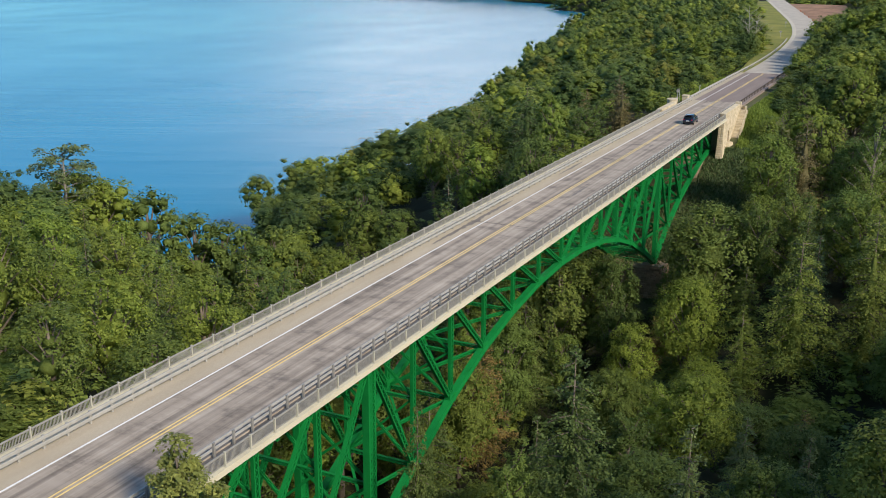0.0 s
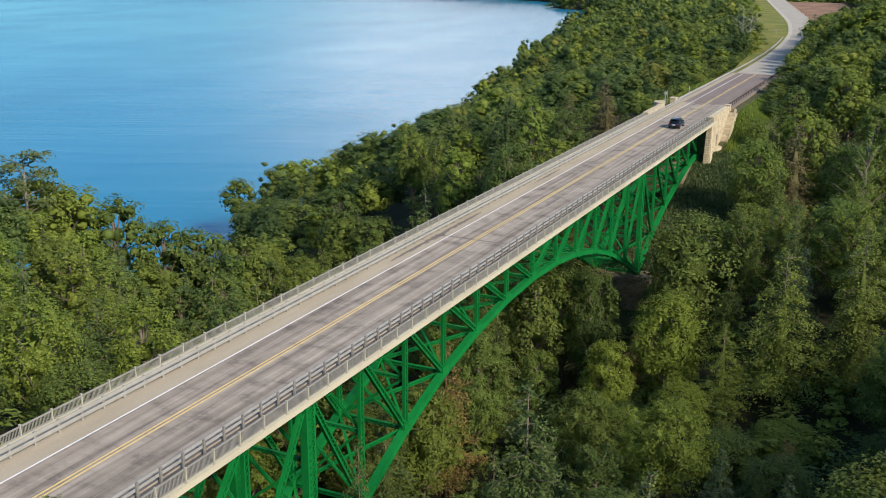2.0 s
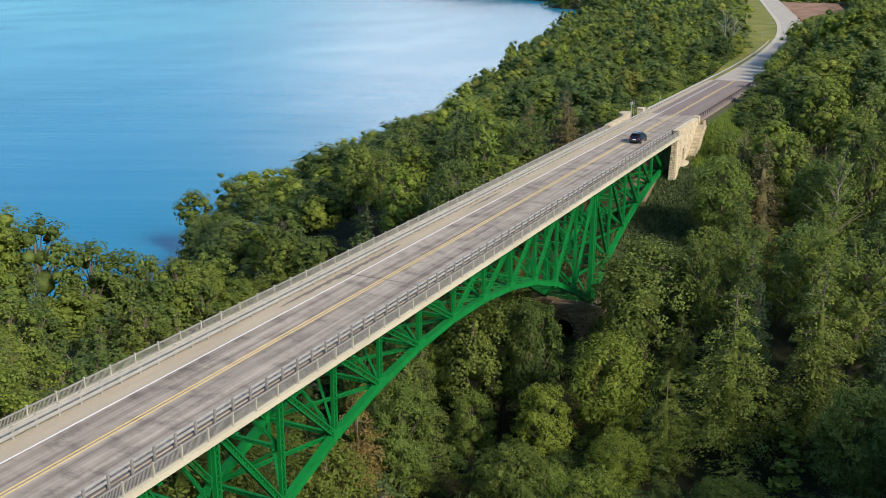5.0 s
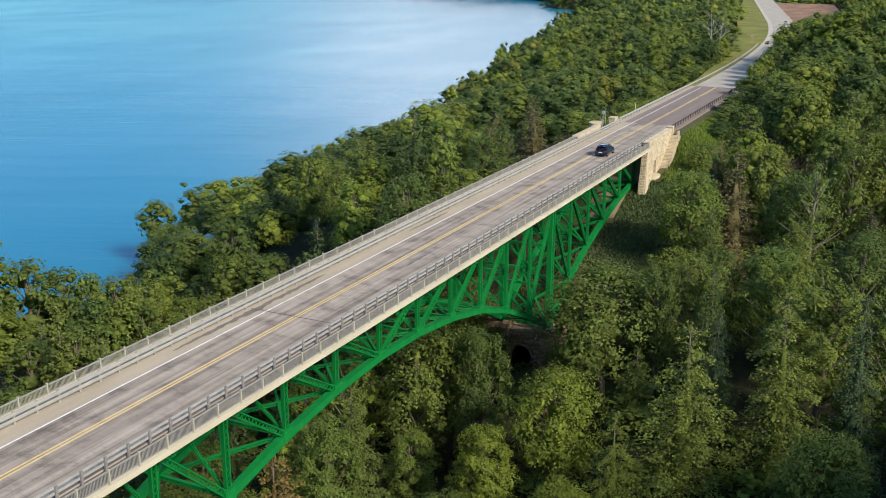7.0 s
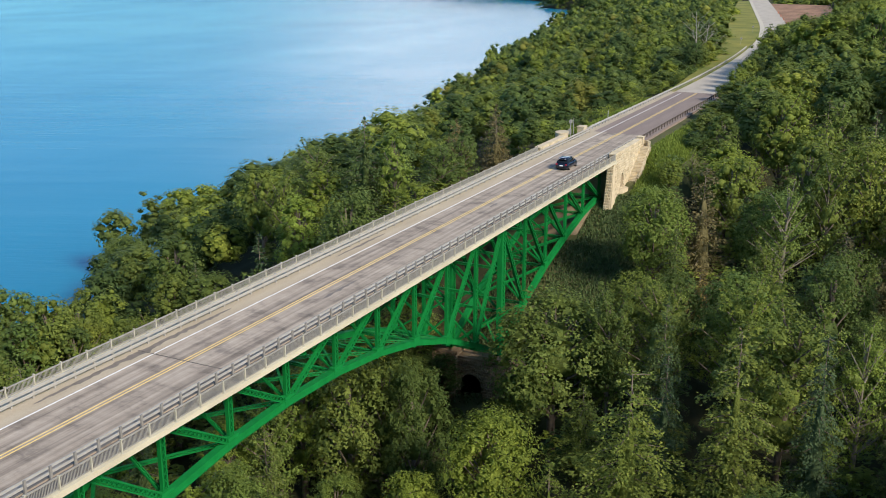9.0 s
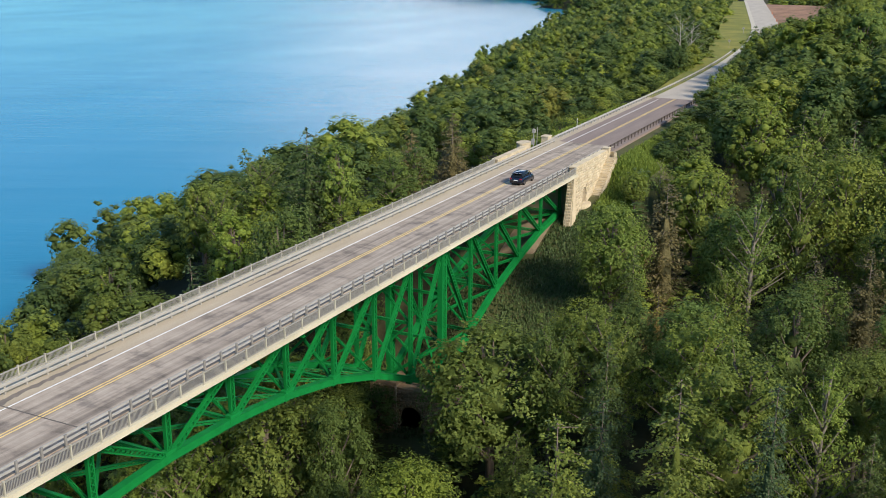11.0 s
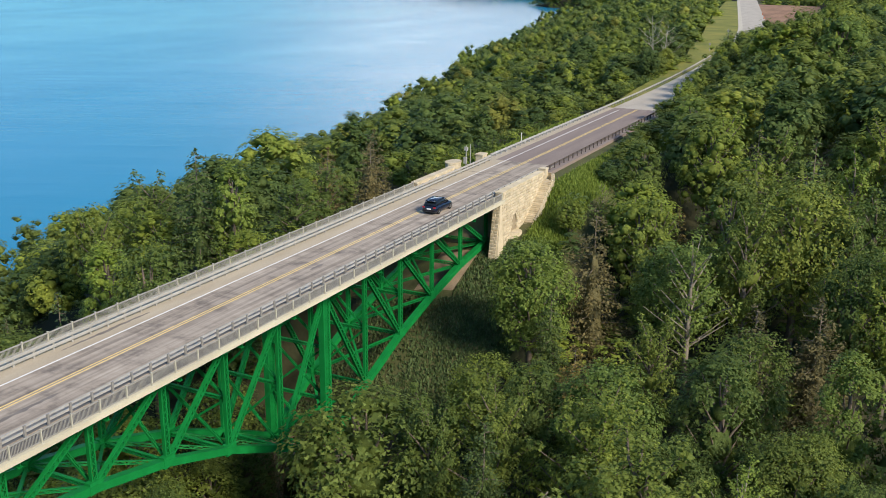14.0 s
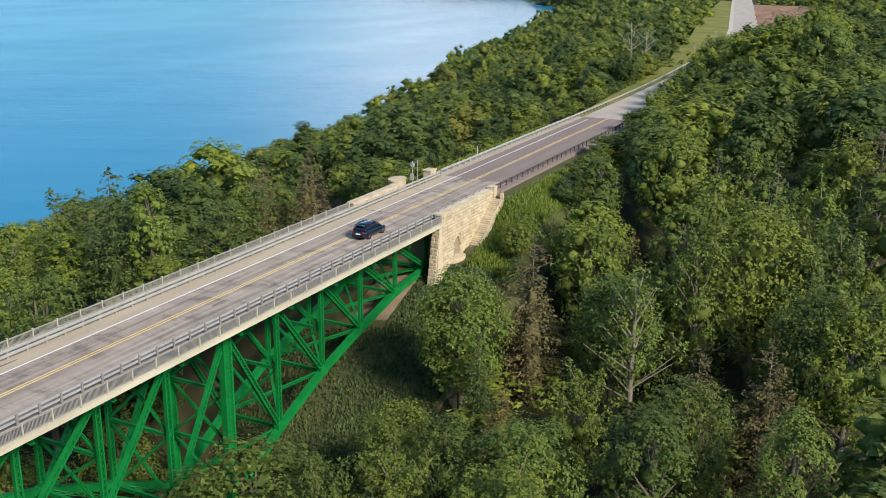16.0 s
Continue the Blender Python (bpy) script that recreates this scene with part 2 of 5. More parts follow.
LEAF = leaf_material("broad_leaves", (0.116, 0.151, 0.034), (0.194, 0.234, 0.062), 0.37)
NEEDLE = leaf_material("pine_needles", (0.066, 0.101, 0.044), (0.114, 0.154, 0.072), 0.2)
HEMLOCK_LEAF = leaf_material("hemlock_needles", (0.090, 0.122, 0.034), (0.156, 0.192, 0.063), 0.3, 9.0)
NEEDLE_LIGHT = leaf_material("long_pine_needles", (0.113, 0.134, 0.045), (0.188, 0.202, 0.079), 0.2, 9.0)
BROWN = leaf_material("browned_needles", (0.150, 0.116, 0.054), (0.225, 0.172, 0.084), 0.25, 9.0)
LIGHT_LEAF = leaf_material("young_leaves", (0.130, 0.180, 0.038), (0.212, 0.268, 0.074), 0.37)
FAR_LEAF = leaf_material("far_leaves", (0.124, 0.163, 0.044), (0.187, 0.227, 0.066), 0.38, 3.5, tint=True)


# ---- mesh helpers ----
def box(bm, x0, x1, y0, y1, z0, z1):
    vs = [bm.verts.new((x, y, z)) for z in (z0, z1) for y in (y0, y1) for x in (x0, x1)]
    for f in ((0, 2, 3, 1), (4, 5, 7, 6), (0, 1, 5, 4), (2, 6, 7, 3), (0, 4, 6, 2), (1, 3, 7, 5)):
        bm.faces.new([vs[i] for i in f])
    return vs


def obox(bm, m, sx, sy, sz):
    """A box of that size round the origin of m."""
    vs = [bm.verts.new(m @ Vector((x * sx / 2, y * sy / 2, z * sz / 2))) for z in (-1, 1) for y in (-1, 1) for x in (-1, 1)]
    for f in ((0, 2, 3, 1), (4, 5, 7, 6), (0, 1, 5, 4), (2, 6, 7, 3), (0, 4, 6, 2), (1, 3, 7, 5)):
        bm.faces.new([vs[i] for i in f])


def tube(bm, pts, radii, sides=8, cap=True):
    rings = []
    for i, (p, r) in enumerate(zip(pts, radii)):
        p = Vector(p)
        d = (Vector(pts[min(i + 1, len(pts) - 1)]) - Vector(pts[max(i - 1, 0)])).normalized()
        a = d.orthogonal().normalized()
        c = d.cross(a)
        rings.append([bm.verts.new(p + (a * math.cos(t) + c * math.sin(t)) * r) for t in [2 * math.pi * k / sides for k in range(sides)]])
    for r0, r1 in zip(rings, rings[1:]):
        for k in range(sides):
            bm.faces.new((r0[k], r0[(k + 1) % sides], r1[(k + 1) % sides], r1[k]))
    if cap:
        bm.faces.new(rings[0][::-1])
        bm.faces.new(rings[-1])


def to_mesh(name, bm, material, smooth=False):
    bmesh.ops.recalc_face_normals(bm, faces=bm.faces)
    me = bpy.data.meshes.new(name)
    bm.to_mesh(me)
    bm.free()
    me.materials.append(material)
    if smooth:
        for p in me.polygons:
            p.use_smooth = True
    return me


def part(name, bm, material, parent, label="", smooth=False):
    me = bm if isinstance(bm, bpy.types.Mesh) else to_mesh(name, bm, material, smooth)
    ob = new(name, me)
    ob.parent = parent
    if label:
        tagged(ob, label)
    return ob


def raw_mesh(name, verts, faces, material, smooth=False):
    """A mesh of triangles or quads straight from arrays."""
    me = bpy.data.meshes.new(name)
    verts = np.asarray(verts, np.float32)
    faces = np.asarray(faces, np.int32)
    n = faces.shape[1]
    me.vertices.add(len(verts))
    me.vertices.foreach_set("co", verts.ravel())
    me.loops.add(faces.size)
    me.loops.foreach_set("vertex_index", faces.ravel())
    me.polygons.add(len(faces))
    me.polygons.foreach_set("loop_start", np.arange(0, faces.size, n, dtype=np.int32))
    me.polygons.foreach_set("use_smooth", np.full(len(faces), smooth))
    me.update(calc_edges=True)
    me.materials.append(material)
    return me


# ---- the lie of the land ----
LAKE_Z = -43.0
SHORE_Y = [-400, -120, -40, -20, 0, 8, 13, 65, 120, 195, 250, 340, 403, 570, 640, 715, 750, 781, 802, 835, 950, 1030, 1090, 1118, 1140, 1165, 1250, 1300, 1340, 1400, 1480, 1800, 3000]
SHORE_X = [-150, -128, -108, -100, -98, -104, -120, -122, -126, -138, -155, -172, -195, -232, -246, -250, -280, -305, -292, -262, -280, -325, -370, -420, -451, -446, -452, -520, -590, -640, -900, -1700, -2900]


def smooth01(t):
    t = np.clip(t, 0, 1)
    return t * t * (3 - 2 * t)


def road_x(y):
    y = np.asarray(y, float)
    return np.where(y < 82, 0.0, np.where(y < 330, -3.9e-4 * (y - 82) ** 2, -23.99 - 0.200 * (y - 330)))


def ground_z(x, y):
    x, y = np.asarray(x, float), np.asarray(y, float)
    axis = np.interp(x, [-125, -95, -50, -30, 0], [5, -18, -58, -68, -82])
    d = np.abs(y - axis)
    floor_z = np.interp(x, [-125, -95, -50, 0, 60], [-43.5, -42, -35, -31, -27])
    under = floor_z + 27.0 * smooth01((d - 15) / 85)
    hill = floor_z + 27.0 * smooth01((d - 5) / np.where(y > axis, 60, 72))
    sx = np.interp(y, SHORE_Y, SHORE_X)
    toward = x - sx
    frac = toward / np.maximum(road_x(y) - 14 - sx, 20)
    slope = np.interp(frac, [-0.2, 0, 0.07, 0.28, 0.52, 0.72, 0.90, 1.0, 1.2], [-45, -43.5, -41, -33, -23, -15, -10, -6, -4])
    kl = smooth01((-x - 7) / 10)
    under = under * (1 - kl) + np.minimum(hill, np.where(y > axis, slope, np.where(x < -60, slope + 13, hill))) * kl
    right = np.interp(y, [-400, -160, -120, -82, -60, -20, 10, 40, 90, 160], [-5, -12, -19, -25.5, -20.5, -17, -14, -8, -4, -2])
    k = smooth01((x - 9) / 14)
    z = under * (1 - k) + right * k
    # the far side of the ravine: an unseen rise added to shade the bottom
    z = z + 21.0 * smooth01((x - 58) / 22) * smooth01((-58 - y) / 28)
    # level ground beside the road past the bridge
    rd = np.abs(x - road_x(y))
    kr = smooth01((y - 8) / 7) * (1 - smooth01((rd - 6.5) / 11))
    z = z * (1 - kr) + (-0.55) * kr
    kn = smooth01((-166 - y) / 10) * (1 - smooth01((np.abs(x) - 6.5) / 11))
    z = z * (1 - kn) + (-0.55) * kn
    z = np.where(toward < 0, LAKE_Z - 0.8 + np.maximum(toward, -40) * 0.2, z)
    # rising hills far off
    far = smooth01((y - 300) / 900)
    z = z + np.where(toward > 0, far * 22 * smooth01(toward / 200) * smooth01((rd - 25) / 90), 0)
    z = z + np.where((np.abs(x) > 14) & (toward > 5), 0.8 * np.sin(x * 0.11 + 1.3) * np.sin(y * 0.09) * smooth01((rd - 9) / 12), 0)
    return z


def build_ground():
    xs = np.concatenate([np.linspace(-4000, -800, 9), np.linspace(-740, -150, 50), np.linspace(-130, -14, 40), np.linspace(-12, 12, 17), np.linspace(14, 130, 40), np.linspace(145, 500, 16), np.linspace(600, 4000, 12)])
    ys = np.concatenate([np.linspace(-4000, -400, 12), np.linspace(-360, -180, 14), np.linspace(-174, 60, 90), np.linspace(66, 620, 90), np.linspace(632, 1500, 64), np.linspace(1600, 4600, 12)])
    X, Y = np.meshgrid(xs, ys)
    Z = ground_z(X, Y)
    idx = np.arange(X.size).reshape(X.shape)
    q = np.stack([idx[:-1, :-1], idx[:-1, 1:], idx[1:, 1:], idx[1:, :-1]], -1).reshape(-1, 4)
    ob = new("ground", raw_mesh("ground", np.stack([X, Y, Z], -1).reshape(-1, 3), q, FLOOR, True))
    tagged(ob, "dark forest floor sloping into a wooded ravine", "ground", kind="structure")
    w = new("water", raw_mesh("water", [(-4800, -4800, LAKE_Z), (-60, -4800, LAKE_Z), (-60, 4800, LAKE_Z), (-4800, 4800, LAKE_Z)], [(0, 1, 2, 3)], WATER))
    tagged(w, "calm blue lake with soft ripples and cloud reflections", "lake", kind="structure")


build_ground()


def strip(name, y0, y1, x_left, x_right, z, material, label, category, step=4.0, kind="structure", parent=None, thick=0.0):
    """A ribbon along the road between two offsets from its middle."""
    n = max(1, int((y1 - y0) / step))
    ys = np.linspace(y0, y1, n + 1)
    cx = road_x(ys)
    left, right = np.interp(ys, *x_left) if isinstance(x_left, tuple) else x_left, np.interp(ys, *x_right) if isinstance(x_right, tuple) else x_right
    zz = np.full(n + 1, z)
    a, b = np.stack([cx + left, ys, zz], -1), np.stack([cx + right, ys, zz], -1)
    i = np.arange(n)
    q = np.stack([i, i + n + 1, i + n + 2, i + 1], -1)
    v = np.concatenate([a, b])
    if thick:
        c, d = a - [0, 0, thick], b - [0, 0, thick]
        k = 2 * (n + 1)
        v = np.concatenate([a, b, c, d])
        q = np.concatenate([q, np.stack([i, i + 1, i + 1 + k, i + k], -1), np.stack([i + n + 1, i + n + 1 + k, i + n + 2 + k, i + n + 2], -1)])
    ob = new(name, raw_mesh(name, v, q, material))
    if parent is not None:
        ob.parent = parent
    if label:
        tagged(ob, label, category, kind=kind if parent is None else "")
    return ob


# road beyond the bridge
road_a = strip("road", 21.3, 79, -4.6, 4.6, -0.01, ASPHALT, "dark asphalt approach road running off the bridge", "road", thick=0.5)
road_b = strip("road", 79, 900, ([79, 220, 330, 900], [-4.9, -4.9, -6.4, -6.6]), ([79, 200, 300, 900], [4.5, 4.4, 5.2, 5.4]), -0.004, PALE_ROAD, "pale grey chip-sealed road curving through the woods", "road", thick=0.5)
strip("road", -420, -185, -4.8, 4.8, -0.01, ASPHALT, "dark asphalt road leading to the bridge", "road", thick=0.5)
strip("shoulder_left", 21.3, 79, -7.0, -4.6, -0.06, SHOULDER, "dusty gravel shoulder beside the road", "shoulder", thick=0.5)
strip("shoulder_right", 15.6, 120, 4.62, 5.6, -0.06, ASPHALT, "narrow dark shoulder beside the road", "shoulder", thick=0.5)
strip("verge", 79, 520, ([79, 110, 150, 175, 212, 250, 308, 414, 520], [-6.6, -9.0, -10.2, -11.5, -15.5, -17, -19, -17, -13]), -4.9, -0.10, GRASS, "sunlit mown grass verge beside the road", "grass verge", thick=0.6)
strip("pale_shoulder", 112, 520, ([112, 220, 330, 520], [-4.9, -4.9, -6.4, -6.5]), ([112, 220, 330, 520], [-3.5, -3.5, -4.7, -5.0]), 0.004, SHOULDER_PALE, "pale gravel shoulder along the curve", "shoulder")
strip("dirt_patch", 255, 490, 4.9, ([255, 300, 350, 420, 490], [7.5, 16, 31, 34, 38]), -0.05, DIRT, "bare red-brown dirt clearing beside the road", "dirt", thick=0.6)

# ---- the bridge ----
PANEL = 7.5
PIERS = (-127.0, -37.0)
Y0, Y1 = -164.5, 0.5
TX = 3.35            # half the distance between the trusses
TOP = -1.75          # top chord
HALF = 6.05          # half the deck


def chord_z(y):
    m = abs(y + 82.0)
    if m <= 45.01:
        return float(np.interp(m, [0, 7.5, 15, 22.5, 30, 37.5, 45], [-6.0, -6.3, -7.2, -8.75, -11.2, -14.5, -18.2]))
    return float(np.interp(m - 45, [0, 7.5, 15, 22.5, 30, 37.5], [-18.2, -14.0, -11.0, -8.9, -7.15, -6.2]))


bridge = new("bridge")
bridge.location = (0, 0, 0)
tagged(bridge, "green steel deck truss bridge with pale concrete parapets", "bridge")


def member(p0, p1, wide, deep, laced=True, pitch=0.62, bar=0.075):
    """A built-up steel member from p0 to p1: two channels joined by lacing bars, or a closed box."""
    bm = bmesh.new()
    p0, p1 = Vector(p0), Vector(p1)
    d = p1 - p0
    length = d.length
    ez = d.normalized()
    ex = Vector((1, 0, 0))
    if abs(ez.x) > 0.9:
        ex = Vector((0, 1, 0))
    ey = ez.cross(ex).normalized()
    ex = ey.cross(ez).normalized()
    m = Matrix((ex, ey, ez)).transposed().to_4x4()
    m.translation = (p0 + p1) / 2
    if not laced:
        obox(bm, m, deep, wide, length)
        for s in (-1, 1):
            obox(bm, m @ Matrix.Translation((0, s * wide / 2, 0)), deep * 1.25, 0.05, length)
        return bm
    fl = wide * 0.17
    for s in (-1, 1):
        obox(bm, m @ Matrix.Translation((0, s * (wide - fl) / 2, 0)), deep, fl, length)
    n = max(2, int(length / pitch))
    h = length / n
    reach = wide - fl
    ang = math.atan2(reach, h)
    for face in (-1, 1):
        for i in range(n):
            for s in (-1, 1):
                if deep < 0.25 and s != (1 if i % 2 else -1):
                    continue
                mm = m @ Matrix.Translation((face * (deep / 2 - 0.012), 0, -length / 2 + (i + 0.5) * h)) @ Matrix.Rotation(-s * ang, 4, "X")
                obox(bm, mm, 0.022 + 0.004 * s, bar, math.hypot(reach, h))
    return bm


def both_sides(name, bm, label=""):
    """The same member on the two trusses."""
    me = to_mesh(name, bm, GREEN)
    for x in (-TX, TX):
        part(name, me, None, bridge, label).location = (x, 0, 0)


def build_trusses():
    ys = [Y0 + PANEL * k for k in range(23)]
    for k, y in enumerate(ys):
        zb = chord_z(y)
        pier = min(abs(y - p) for p in PIERS) < 0.1
        if pier:
            bm = member((0, y, zb + 0.3), (0, y, TOP), 1.15, 0.62, True, 0.55, 0.09)
            obox(bm, pose(0, y, (zb + TOP) / 2), 0.3, 1.0, TOP - zb)
            both_sides("pier_post", bm)
        else:
            both_sides("vertical", member((0, y, zb), (0, y, TOP), 0.56, 0.30, True, 0.5, 0.055))
        bm = bmesh.new()
        obox(bm, pose(0, y, zb + 0.12), 0.57, 1.25, 0.95)
        both_sides("gusset_plate", bm)
        bm = bmesh.new()
        obox(bm, pose(0, y, TOP - 0.2), 0.55, 1.15, 0.8)
        both_sides("gusset_plate", bm)
    for k in range(22):
        a, b = ys[k], ys[k + 1]
        za, zb = chord_z(a), chord_z(b)
        both_sides("bottom_chord", member((0, a, za), (0, b, zb), 0.60, 0.52, False))
        both_sides("top_chord", member((0, a, TOP), (0, b, TOP), 0.52, 0.50, False))
        # the diagonal falls away from the nearer pier
        mid = (a + b) / 2
        p = min(PIERS, key=lambda q: abs(q - mid))
        if p < mid:
            both_sides("diagonal", member((0, a, TOP), (0, b, zb), 0.54, 0.30, True, 0.5, 0.055))
        else:
            both_sides("diagonal", member((0, b, TOP), (0, a, za), 0.54, 0.30, True, 0.5, 0.055))
    # bracing between the two trusses
    for k, y in enumerate(ys):
        zb = chord_z(y)
        part("sway_strut", member((-TX, y, zb), (TX, y, zb), 0.34, 0.30, True, 0.5, 0.06), GREEN, bridge)
        h = TOP - zb
        tiers = max(1, round(h / 6.0))
        for i in range(tiers):
            z0, z1 = zb + h * i / tiers, zb + h * (i + 1) / tiers
            part("sway_brace", member((-TX, y, z0), (TX, y, z1), 0.24, 0.2, True, 0.5, 0.05), GREEN, bridge)
            part("sway_brace", member((TX, y + 0.06, z0), (-TX, y + 0.06, z1), 0.24, 0.2, True, 0.5, 0.05), GREEN, bridge)
            if i:
                part("sway_strut", member((-TX, y, z0), (TX, y, z0), 0.30, 0.28, True, 0.5, 0.06), GREEN, bridge)
        bm = bmesh.new()
        box(bm, -HALF + 0.7, HALF - 0.7, y - 0.2, y + 0.2, -0.75, -0.70)
        box(bm, -HALF + 0.7, HALF - 0.7, y - 0.03, y + 0.03, -1.45, -0.75)
        box(bm, -HALF + 0.7, HALF - 0.7, y - 0.2, y + 0.2, -1.5, -1.45)
        part("floor_beam", bm, GREEN, bridge)
    for k in range(22):
        a, b = ys[k], ys[k + 1]
        za, zb = chord_z(a), chord_z(b)
        for s in (-1, 1):
            part("lateral_brace", member((-TX * s, a, za + 0.05 * s), (TX * s, b, zb + 0.05 * s), 0.30, 0.24, True, 0.5, 0.06), GREEN, bridge)
    for x in (-4.6, -2.3, 0.0, 2.3, 4.6):
        bm = bmesh.new()
        box(bm, x - 0.16, x + 0.16, Y0, Y1, -0.62, -0.59)
        box(bm, x - 0.02, x + 0.02, Y0, Y1, -0.97, -0.62)
        box(bm, x - 0.16, x + 0.16, Y0, Y1, -1.0, -0.97)
        part("stringer", bm, GREEN, bridge)


build_trusses()
YA, YB = -185.0, 21.3     # the deck runs on over both abutments


def build_deck():
    bm = bmesh.new()
    box(bm, -5.15, 4.62, YA, YB, -0.55, 0.0)
    part("deck_slab", bm, DECK, bridge, "worn grey-brown concrete deck with tyre streaks")
    # the lake side has a raised walkway, the ravine side a lower gutter behind the guardrail, coloured dark for railing
    # shade
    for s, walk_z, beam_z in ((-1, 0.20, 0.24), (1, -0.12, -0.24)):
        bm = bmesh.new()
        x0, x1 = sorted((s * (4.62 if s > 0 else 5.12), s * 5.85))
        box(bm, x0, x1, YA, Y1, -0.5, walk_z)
        part("walkway", bm, CONCRETE if s < 0 else SHADE_CONCRETE, bridge, "narrow raised concrete walkway" if s < 0 else "low gutter along the deck edge, coloured dark for railing shade")
        # outer beam with a small drip ledge
        bm = bmesh.new()
        x0, x1 = sorted((s * 5.85, s * 6.16))
        box(bm, x0, x1, YA + 20, Y1 - 0.6, -0.62, beam_z)
        x0, x1 = sorted((s * 5.80, s * 6.22))
        box(bm, x0, x1, YA + 20, Y1 - 0.6, beam_z, beam_z + 0.07)
        part("edge_beam", bm, FASCIA, bridge, "cream concrete edge beam")
    # dusty strip outside the white line, and the paint
    bm = bmesh.new()
    box(bm, -5.13, -3.17, YA, YB, -0.05, 0.004)
    part("dust_strip", bm, SHOULDER, bridge, "tan dust along the deck edge")
    # the guardrail's shadow on the deck, painted as a dark strip
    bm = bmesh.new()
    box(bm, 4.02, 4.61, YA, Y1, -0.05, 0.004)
    part("rail_shadow_strip", bm, SHADE_CONCRETE, bridge, "painted guardrail shadow on the deck")
    bm = bmesh.new()
    box(bm, -3.13, -2.97, YA, 76.5, 0.0, 0.006)
    part("edge_line", bm, WHITE, bridge, "white painted edge line")
    for x in (-0.23, 0.09):
        bm = bmesh.new()
        box(bm, x, x + 0.13, YA, 78.5, 0.0, 0.006)
        part("centre_line", bm, YELLOW, bridge, "faded yellow centre line")
    # dark stains with ragged edges
    r = random.Random(9)
    for k, (x0, x1, y0, y1) in enumerate(((-4.55, -3.75, -101, -79), (-4.5, -3.5, -92.4, -88.6), (1.2, 1.8, -73.5, -67.5), (-4.5, -4.0, -62, -52), (4.1, 4.55, -104, -70), (0.9, 1.5, -36, -33.5), (3.9, 4.5, -48, -30))):
        bm = bmesh.new()
        n = max(6, int((y1 - y0) / 0.45))
        a, b = [], []
        for i in range(n + 1):
            y = y0 + (y1 - y0) * i / n
            g = abs(math.sin(math.pi * i / n)) ** 0.4
            m, h = (x0 + x1) / 2, (x1 - x0) / 2
            a.append(bm.verts.new((m - h * g * r.uniform(0.45, 1.0), y, 0.0048 + 0.0006 * k)))
            b.append(bm.verts.new((m + h * g * r.uniform(0.25, 1.0), y, 0.0048 + 0.0006 * k)))
        for i in range(n):
            bm.faces.new((a[i], b[i], b[i + 1], a[i + 1]))
        part("stain", bm, STAIN, bridge, "dark oily stain on the deck")
    for y in (-90.2, -0.1, 12.2):
        bm = bmesh.new()
        box(bm, -4.6, 4.6, y - 0.06, y + 0.06, -0.05, 0.007)
        part("expansion_joint", bm, JOINT, bridge, "dark expansion joint across the deck")


build_deck()


def build_parapets():
    sp = PANEL / 3
    n = int((Y1 - 0.6 + 163.8) / sp)
    L = sp - 0.13
    for s, foot, top, first in ((-1, 0.31, 1.12, -163.97), (1, -0.17, 0.80, -163.30)):
        h = top - foot
        bm = bmesh.new()
        box(bm, -0.06, 0.06, -0.05, 0.05, -0.08, h - 0.05)
        box(bm, -0.075, 0.075, -0.065, 0.065, h - 0.05, h)
        box(bm, -0.09, 0.09, -0.085, 0.085, -0.08, 0.03)
        post_me = to_mesh("post", bm, POSTC)
        bm = bmesh.new()
        box(bm, -0.045, 0.045, -L / 2, L / 2, h - 0.16, h - 0.07)
        box(bm, -0.03, 0.03, -L / 2, L / 2, 0.09, 0.15)
        for i in range(22):
            y = -L / 2 + L * (i + 0.5) / 22
            box(bm, -0.014, 0.014, y - 0.017, y + 0.017, 0.15, h - 0.16)
        panel_me = to_mesh("railing_panel", bm, RAILM)
        for i in range(n + 1):
            y = first + sp * i
            part("post", post_me, None, bridge).location = (s * 6.06, y, foot)
            if i < n:
                part("railing_panel", panel_me, None, bridge).location = (s * 6.0, y + sp / 2, foot)


build_parapets()


# ---- guardrails ----
CORRUGATED = [(0.0, -0.5), (0.075, -0.30), (0.0, -0.06), (0.0, 0.06), (0.075, 0.30), (0.0, 0.5)]
BOX_RAIL = [(-0.03, -0.5), (0.05, -0.5), (0.07, -0.35), (0.07, 0.35), (0.05, 0.5), (-0.03, 0.5)]


def w_beam(bm, pts, side, z, h, prof):
    """A rail of that profile along pts (x, y), its face turned to +x (side 1) or -x."""
    rings = []
    for x, y in pts:
        ring = [bm.verts.new((x + side * (0.02 + a), y, z + b * h)) for a, b in prof]
        if prof is CORRUGATED:
            ring += [bm.verts.new((x + side * (a - 0.01), y, z + b * h)) for a, b in reversed(prof)]
        rings.append(ring)
    k = len(rings[0])
    for r0, r1 in zip(rings, rings[1:]):
        for i in range(k):
            bm.faces.new((r0[i], r0[(i + 1) % k], r1[(i + 1) % k], r1[i]))
    bm.faces.new(rings[0])
    bm.faces.new(rings[-1][::-1])


